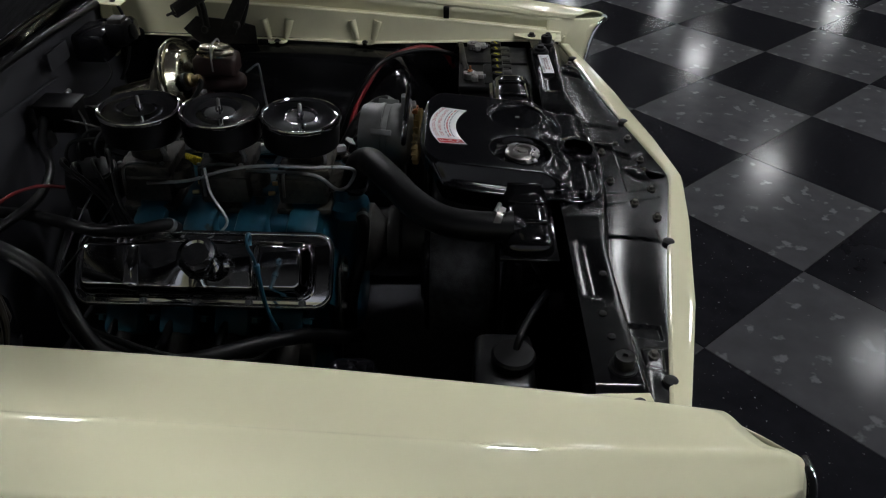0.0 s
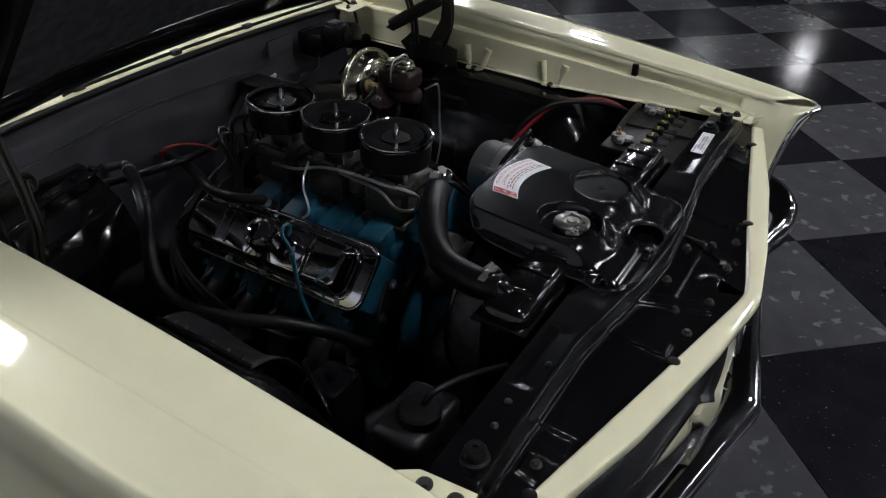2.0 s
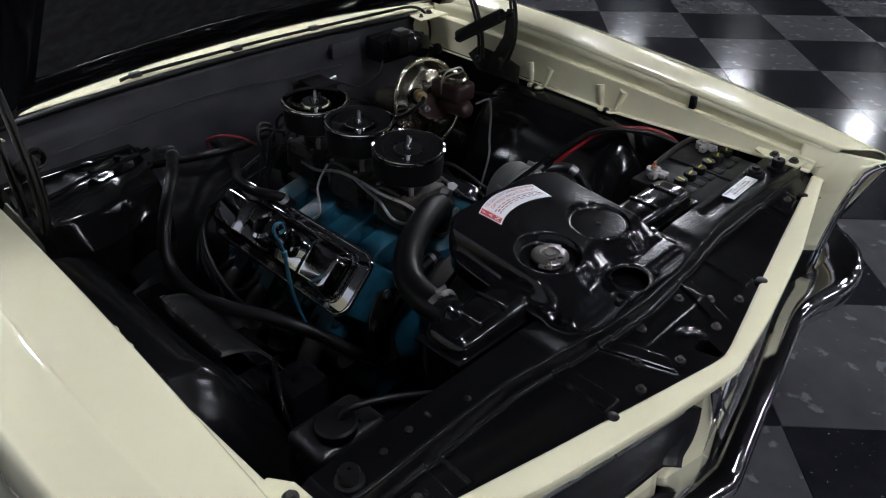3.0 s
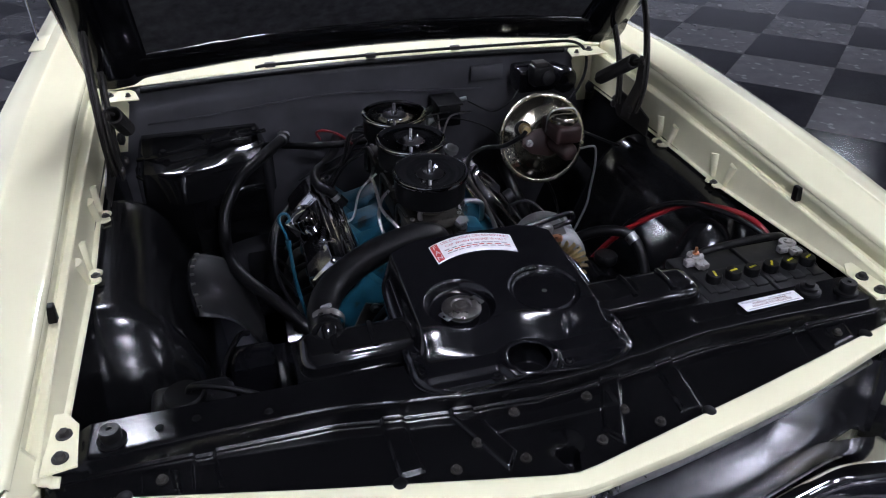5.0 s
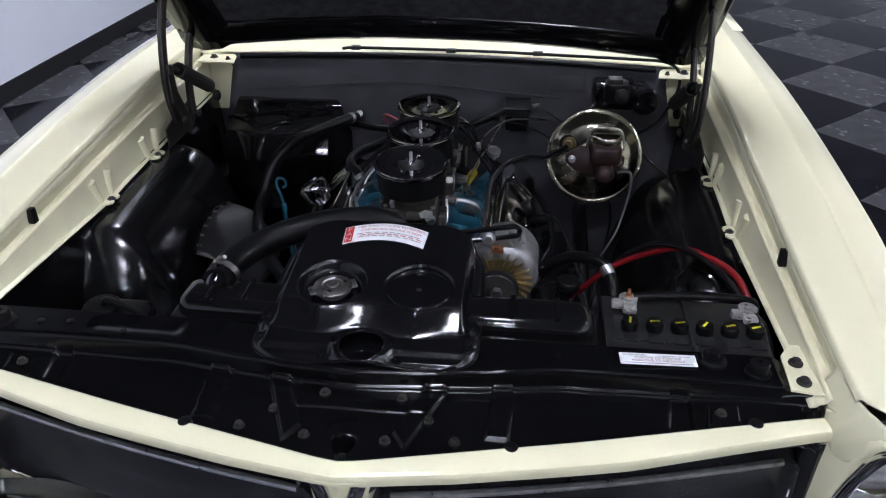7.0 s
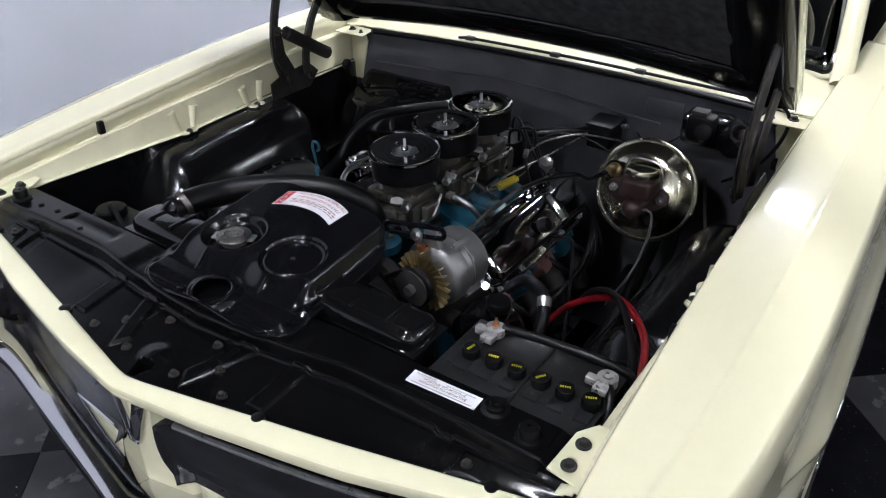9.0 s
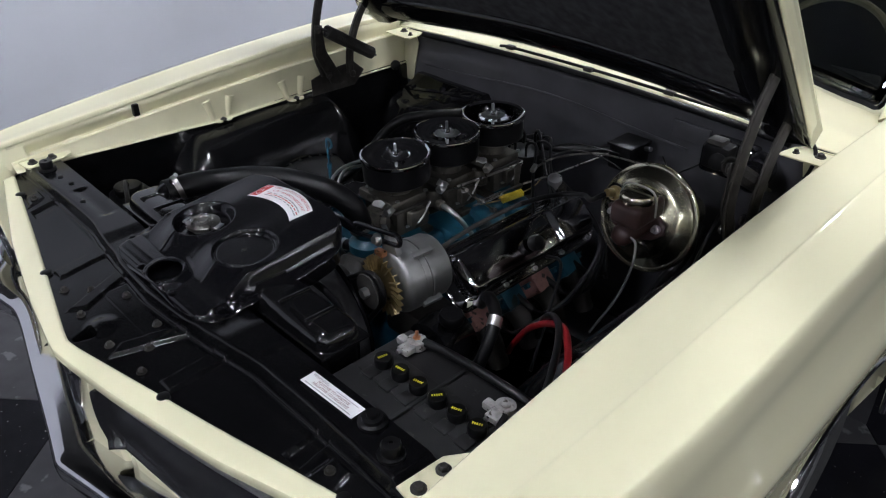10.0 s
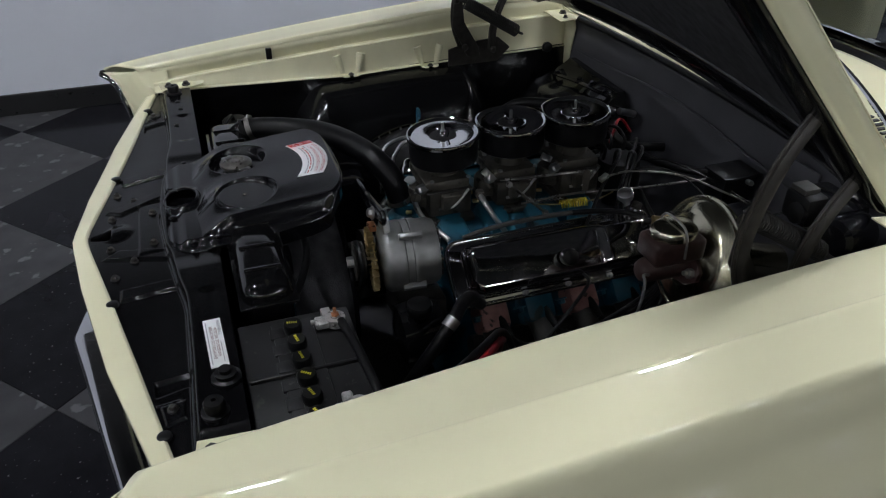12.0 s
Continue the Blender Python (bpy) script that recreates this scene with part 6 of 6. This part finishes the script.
part("vacuum_collar", lathe(B(), [(0.022, 0), (0.022, 0.008)], aim((0.357, 1.102, 0.860), (-0.2, -1, 0.3)), 16), RUBBER, booster)
for k in range(6):
    a = 2 * math.pi * k / 6 + 0.3
    part("crimp", box(B(), (-0.006, 0.006), (0.117, 0.125), (-0.016, 0.001), bmx @ pose(0, 0, 0, 0, 0, math.degrees(a)), r=0.0015), ZINC, booster)
mc = part("master_cylinder", box(B(), (0.408, 0.482), (0.992, 1.10), (0.848, 0.898), r=0.012, seg=3), BROWN, booster, "brown cast iron master cylinder")
part("bore", lathe(B(), [(0.024, 0), (0.024, 0.105), (0.019, 0.115), (0.012, 0.12)], aim((0.445, 1.10, 0.822), (0, -1, 0.05)), 24), BROWN, mc)
part("mount_flange", prism(B(), [(-0.075, -0.008), (-0.05, -0.03), (0.0, -0.042), (0.05, -0.03), (0.075, -0.008), (0.075, 0.012), (0.04, 0.035), (-0.04, 0.035), (-0.075, 0.012)], 0.038, 0.048, bmx, r=0.003), BROWN, mc)
for sx in (-1, 1):
    part("nut", lathe(B(), [(0.010, 0.048), (0.010, 0.058), (0.005, 0.060), (0.005, 0.068)], bmx @ pose(sx * 0.058, 0.0, 0), 6), STEEL, mc)
part("lid", lathe(B(), [(0.036, 0.0), (0.041, 0.002), (0.041, 0.010), (0.037, 0.013), (0.035, 0.018), (0.028, 0.021), (0.002, 0.022)], aim((0.445, 1.045, 0.898), (0, -0.05, 1)) @ Matrix.Diagonal((0.95, 1.1, 1, 1)), 36), ZINC, mc, "gold plated lid")
part("bail_wire", tube(B(), [(0.490, 1.045, 0.87), (0.487, 1.045, 0.905), (0.475, 1.045, 0.925), (0.445, 1.045, 0.929), (0.415, 1.045, 0.925), (0.402, 1.045, 0.905), (0.399, 1.045, 0.87)], 0.0022, 8, 6), STEEL, mc)
part("brake_pipe", tube(B(), [(0.475, 0.985, 0.838), (0.49, 0.962, 0.852), (0.503, 0.958, 0.845), (0.505, 0.955, 0.80), (0.495, 0.948, 0.74), (0.480, 0.935, 0.69), (0.44, 0.93, 0.60)], 0.0028, 8, 8), ALUM, mc)
vac = thing("vacuum_hose", (0.3, 1.0, 0.85), "black vacuum hose from the booster to the engine", "hose")
part("hose", tube(B(), [(0.352, 1.065, 0.868), (0.338, 1.06, 0.857), (0.300, 1.085, 0.825), (0.258, 1.115, 0.812), (0.215, 1.10, 0.803), (0.185, 1.05, 0.800), (0.168, 0.99, 0.798)], 0.0062, 12, 8), RUBBER, vac)

# ---- firewall fittings ----
part("pipe", tube(B(), [(0.168, 0.99, 0.798), (0.164, 0.94, 0.798), (0.162, 0.87, 0.796), (0.160, 0.80, 0.79), (0.155, 0.74, 0.775)], 0.0055, 10, 8), IRON, vac, "bent steel vacuum pipe")
motor = thing("wiper_motor", (0.50, 1.34, 0.93), "black wiper motor on the firewall", "motor")
part("gearbox", box(B(), (0.43, 0.545), (1.315, 1.40), (0.872, 0.945), r=0.012), SATIN, motor)
part("motor_can", lathe(B(), [(0.038, 0), (0.038, 0.075), (0.03, 0.085), (0.012, 0.088)], aim((0.555, 1.37, 0.905), (0.2, -1, 0.05)), 26), SATIN, motor)
part("washer_pump", box(B(), (0.455, 0.52), (1.27, 1.32), (0.905, 0.965), r=0.01), RUBBER, motor)
part("pump_cap", lathe(B(), [(0.02, 0), (0.02, 0.012), (0.008, 0.014)], aim((0.50, 1.275, 0.93), (0, -1, 0.2)), 18), RUBBER, motor)
part("clip", box(B(), (0.462, 0.50), (1.275, 1.31), (0.963, 0.975), r=0.003), IRON, motor)
relay = thing("voltage_regulator", (0.221, 1.36, 0.83), "small black electrical box on the firewall", "electrical box")
part("body", box(B(), (0.188, 0.254), (1.31, 1.40), (0.80, 0.865), r=0.006), RUBBER, relay)
part("lid", box(B(), (0.183, 0.259), (1.305, 1.40), (0.862, 0.870), r=0.003), RUBBER, relay)
part("terminal", lathe(B(), [(0.006, 0), (0.006, 0.02)], aim((0.265, 1.36, 0.86), (1, -0.3, 0.3)), 10), STEEL, relay)
part("bracket", box(B(), (0.17, 0.20), (1.37, 1.41), (0.77, 0.81), r=0.004), STEEL, relay)

heater = thing("heater_box", (-0.46, 1.33, 0.7), "gloss black heater and blower box on the firewall", "heater box")


def blower(u, v):
    x = lerp(-0.66, -0.285, u)
    q = ease(0.0, 0.10, u) * ease(1.0, 0.90, u)
    bulge = 0.05 + 0.10 * math.exp(-(((x + 0.52) / 0.12) ** 2)) + 0.03 * ease(0.4, 0.9, u)
    ring_ = [(1.408, 0.838), (1.385, 0.840), (1.33, 0.822 - 0.02 * (1 - u)), (1.33 - bulge * 0.6, 0.785), (1.33 - bulge, 0.73), (1.33 - bulge, 0.64), (1.36 - bulge, 0.56), (1.408, 0.53)]
    k = v * (len(ring_) - 1)
    i = min(int(k), len(ring_) - 2)
    f = ease(0, 1, k - i) * 0.5 + (k - i) * 0.5
    y, z = lerp(ring_[i][0], ring_[i + 1][0], f), lerp(ring_[i][1], ring_[i + 1][1], f)
    lump = 0.0035 * q * noise.noise(Vector((x * 16, v * 9, 1.7)))
    return Vector((x, lerp(1.408, y, q) + lump, lerp(0.69, z, 0.35 + 0.65 * q) - lump))


part("case", sheet(B(), 50, 42, blower), GLOSS, heater)
part("seam_flange", tube(B(), [(-0.64, 1.335, 0.80), (-0.57, 1.315, 0.815), (-0.45, 1.325, 0.832), (-0.36, 1.33, 0.84), (-0.30, 1.35, 0.838)], 0.006, 8, 8, flat=0.5), GLOSS, heater)
part("seam_flange", tube(B(), [(-0.645, 1.30, 0.77), (-0.585, 1.245, 0.752), (-0.52, 1.225, 0.745), (-0.45, 1.245, 0.76), (-0.40, 1.29, 0.79), (-0.31, 1.32, 0.812)], 0.0045, 8, 8, flat=0.6), GLOSS, heater)
for x, y, z in ((-0.57, 1.32, 0.818), (-0.45, 1.33, 0.836), (-0.33, 1.345, 0.842), (-0.385, 1.335, 0.848)):
    part("screw", hexbolt(B(), (x, y, z), (0, -0.3, 1), 0.008, 0.008), SATIN, heater)
hh = thing("heater_hose", (-0.4, 1.0, 0.7), "long black heater hose curving down beside the engine", "hose", "heater hoses")
part("hose", tube(B(), [(-0.250, 1.335, 0.815), (-0.275, 1.285, 0.823), (-0.335, 1.18, 0.828), (-0.388, 1.105, 0.818), (-0.430, 1.06, 0.765), (-0.443, 1.02, 0.712), (-0.438, 0.95, 0.688), (-0.411, 0.865, 0.682), (-0.36, 0.78, 0.672), (-0.31, 0.715, 0.645), (-0.26, 0.66, 0.60), (-0.20, 0.63, 0.55)], 0.0145, 14, 10), RUBBER, hh)
part("hose_clamp", lathe(B(), [(0.015, -0.006), (0.016, -0.006), (0.016, 0.006), (0.015, 0.006)], aim((-0.262, 1.312, 0.819), (-0.5, -0.8, 0.1)), 20, False), STEEL, hh, "steel hose clamp")
part("nipple", tube(B(), [(-0.245, 1.345, 0.82), (-0.255, 1.40, 0.80)], 0.010, 10, 1), STEEL, hh)
hp = thing("heater_hose", (-0.2, 1.1, 0.8), "short black heater hose over the valve cover", "hose", "heater hoses")
part("hose", tube(B(), [(-0.150, 0.98, 0.775), (-0.175, 0.99, 0.800), (-0.205, 1.04, 0.805), (-0.20, 1.12, 0.80), (-0.16, 1.20, 0.79), (-0.12, 1.30, 0.78), (-0.10, 1.40, 0.77)], 0.012, 12, 8), RUBBER, hp)
part("hose_clamp", lathe(B(), [(0.0125, -0.006), (0.0135, -0.006), (0.0135, 0.006), (0.0125, 0.006)], aim((-0.170, 0.985, 0.795), (0.5, -0.2, -0.7)), 20, False), STEEL, hp, "steel hose clamp")

# wiring bundle across the firewall, single wires at the engine's rear
loom = thing("wiring_loom", (-0.1, 1.34, 0.78), "black taped wiring loom behind the engine", "wiring")
part("loom", tube(B(), [(-0.30, 1.38, 0.78), (-0.20, 1.30, 0.80), (-0.10, 1.27, 0.805), (0.02, 1.30, 0.80), (0.12, 1.36, 0.81), (0.20, 1.385, 0.84)], 0.010, 10, 8), RUBBER, loom)
part("red_wire", tube(B(), [(-0.155, 1.33, 0.80), (-0.165, 1.31, 0.83), (-0.145, 1.28, 0.845), (-0.11, 1.25, 0.84), (-0.08, 1.22, 0.82)], 0.0035, 7, 8), RED, loom, "red wire")
for k, pts in enumerate((
    [(0.06, 1.22, 0.84), (0.12, 1.25, 0.86), (0.20, 1.30, 0.85), (0.30, 1.36, 0.82)],
    [(0.08, 1.16, 0.83), (0.15, 1.22, 0.86), (0.24, 1.26, 0.84), (0.33, 1.24, 0.80), (0.36, 1.2, 0.74)],
    [(0.30, 1.39, 0.84), (0.36, 1.34, 0.82), (0.40, 1.30, 0.86), (0.44, 1.33, 0.89)],
    [(-0.06, 1.10, 0.86), (-0.10, 1.14, 0.84), (-0.17, 1.16, 0.80), (-0.24, 1.17, 0.76)],
    [(-0.04, 1.12, 0.855), (-0.11, 1.10, 0.83), (-0.18, 1.12, 0.795), (-0.25, 1.19, 0.72)],
    [(0.26, 0.98, 0.70), (0.33, 0.95, 0.72), (0.38, 0.85, 0.66), (0.42, 0.75, 0.58)],
    [(0.52, 1.30, 0.80), (0.58, 1.10, 0.81), (0.645, 0.90, 0.815), (0.668, 0.75, 0.80), (0.66, 0.6, 0.74)],
    [(0.45, 1.38, 0.70), (0.50, 1.2, 0.62), (0.46, 1.0, 0.55), (0.42, 0.8, 0.48)],
)):
    w = thing("wire", pts[0], "thin black wire in the engine bay", "wire", "loose wires")
    part("wire", tube(B(), pts, 0.0022 if k < 5 else 0.004, 7, 8), RUBBER, w)
column = thing("steering_shaft", (0.42, 1.3, 0.5), "dark steering shaft below the booster", "steering shaft")
part("shaft", tube(B(), [(0.42, 1.40, 0.62), (0.43, 1.0, 0.46), (0.43, 0.75, 0.38)], 0.018, 12, 2), RUBBER, column)
part("gearbox", box(B(), (0.37, 0.49), (0.55, 0.72), (0.32, 0.44), r=0.03), IRON, column)

# ---- washer bottle ----
bottle = thing("washer_bottle", (-0.525, 0.35, 0.63), "dark plastic washer bottle behind the support panel", "bottle")
part("body", box(B(), (-0.587, -0.448), (0.308, 0.405), (0.63, 0.798), taper=0.05, r=0.016, seg=3), BOTTLE, bottle)
part("collar", lathe(B(), [(0.030, 0), (0.029, 0.010)], aim((-0.527, 0.345, 0.796), (0, 0, 1)), 28), BOTTLE, bottle)
bc = part("cap", lathe(B(), [(0.032, 0.006), (0.0335, 0.009), (0.0335, 0.020), (0.030, 0.024), (0.010, 0.026), (0.003, 0.026)], aim((-0.527, 0.345, 0.796), (0, 0, 1)), 30), RUBBER, bottle, "black screw cap")
part("hose", tube(B(), [(-0.522, 0.342, 0.815), (-0.510, 0.336, 0.836), (-0.47, 0.320, 0.838), (-0.42, 0.300, 0.828), (-0.37, 0.280, 0.812)], 0.0055, 10, 6), RUBBER, bc, "thin black hose")

filt = thing("heater_duct", (-0.43, 0.62, 0.55), "dark box beside the inner fender", "duct")
part("body", box(B(), (-0.465, -0.37), (0.57, 0.66), (0.45, 0.66), r=0.02), SATIN, filt)
part("flange", tube(B(), [(-0.478, 0.56, 0.55), (-0.482, 0.565, 0.625), (-0.474, 0.59, 0.662), (-0.44, 0.655, 0.678), (-0.42, 0.672, 0.67)], 0.006, 10, 8), GLOSS, filt, "gloss black rolled flange")
part("bolt", hexbolt(B(), (-0.425, 0.61, 0.66), r=0.007), SATIN, filt)

# ---- floor tiles: each its own piece near the car, the rest joined ----
TILE, ORIGIN, TURN_T = 0.6096, Vector((1.6535, -0.8435)), radians(-48.05)
tm = bpy.data.meshes.new("tile")
tb = box(B(), (-TILE / 2 + 0.0008, TILE / 2 - 0.0008), (-TILE / 2 + 0.0008, TILE / 2 - 0.0008), (-0.004, 0.0))
bmesh.ops.bevel(tb, geom=[e for e in tb.edges if all(v.co.z > -0.001 for v in e.verts)], offset=0.0012, segments=1, affect="EDGES")
tb.to_mesh(tm)
tb.free()
meshes = {}
for key, material in ((0, TILE_L), (1, TILE_D)):
    meshes[key] = tm.copy()
    meshes[key].materials.append(material)
far = {0: B(), 1: B()}
ct, st = math.cos(TURN_T), math.sin(TURN_T)
for i in range(-32, 33):
    for j in range(-32, 33):
        u, v = (i + 0.5) * TILE, (j + 0.5) * TILE
        x, y = ORIGIN.x + ct * u - st * v, ORIGIN.y + st * u + ct * v
        if not (X0 - 0.42 < x < X1 + 0.3 and Y0 - 0.3 < y < Y1 + 0.3):
            continue
        key = (i + j) % 2
        m = pose(x, y, 0, 0, 0, -48.05)
        if -3.4 < x < 5.6 and -3.0 < y < 6.2:
            ob = new("tile", meshes[key])
            ob.parent = floor
            ob.matrix_local = m
        else:
            a = TILE / 2 - 0.0008
            add(far[key], [m @ Vector(p) for p in ((-a, -a, 0), (a, -a, 0), (a, a, 0), (-a, a, 0))], [(0, 1, 2, 3)])
part("far_tiles", far[0], TILE_L, floor, smooth=False)["kind"] = "stuff"
part("far_tiles", far[1], TILE_D, floor, smooth=False)["kind"] = "stuff"
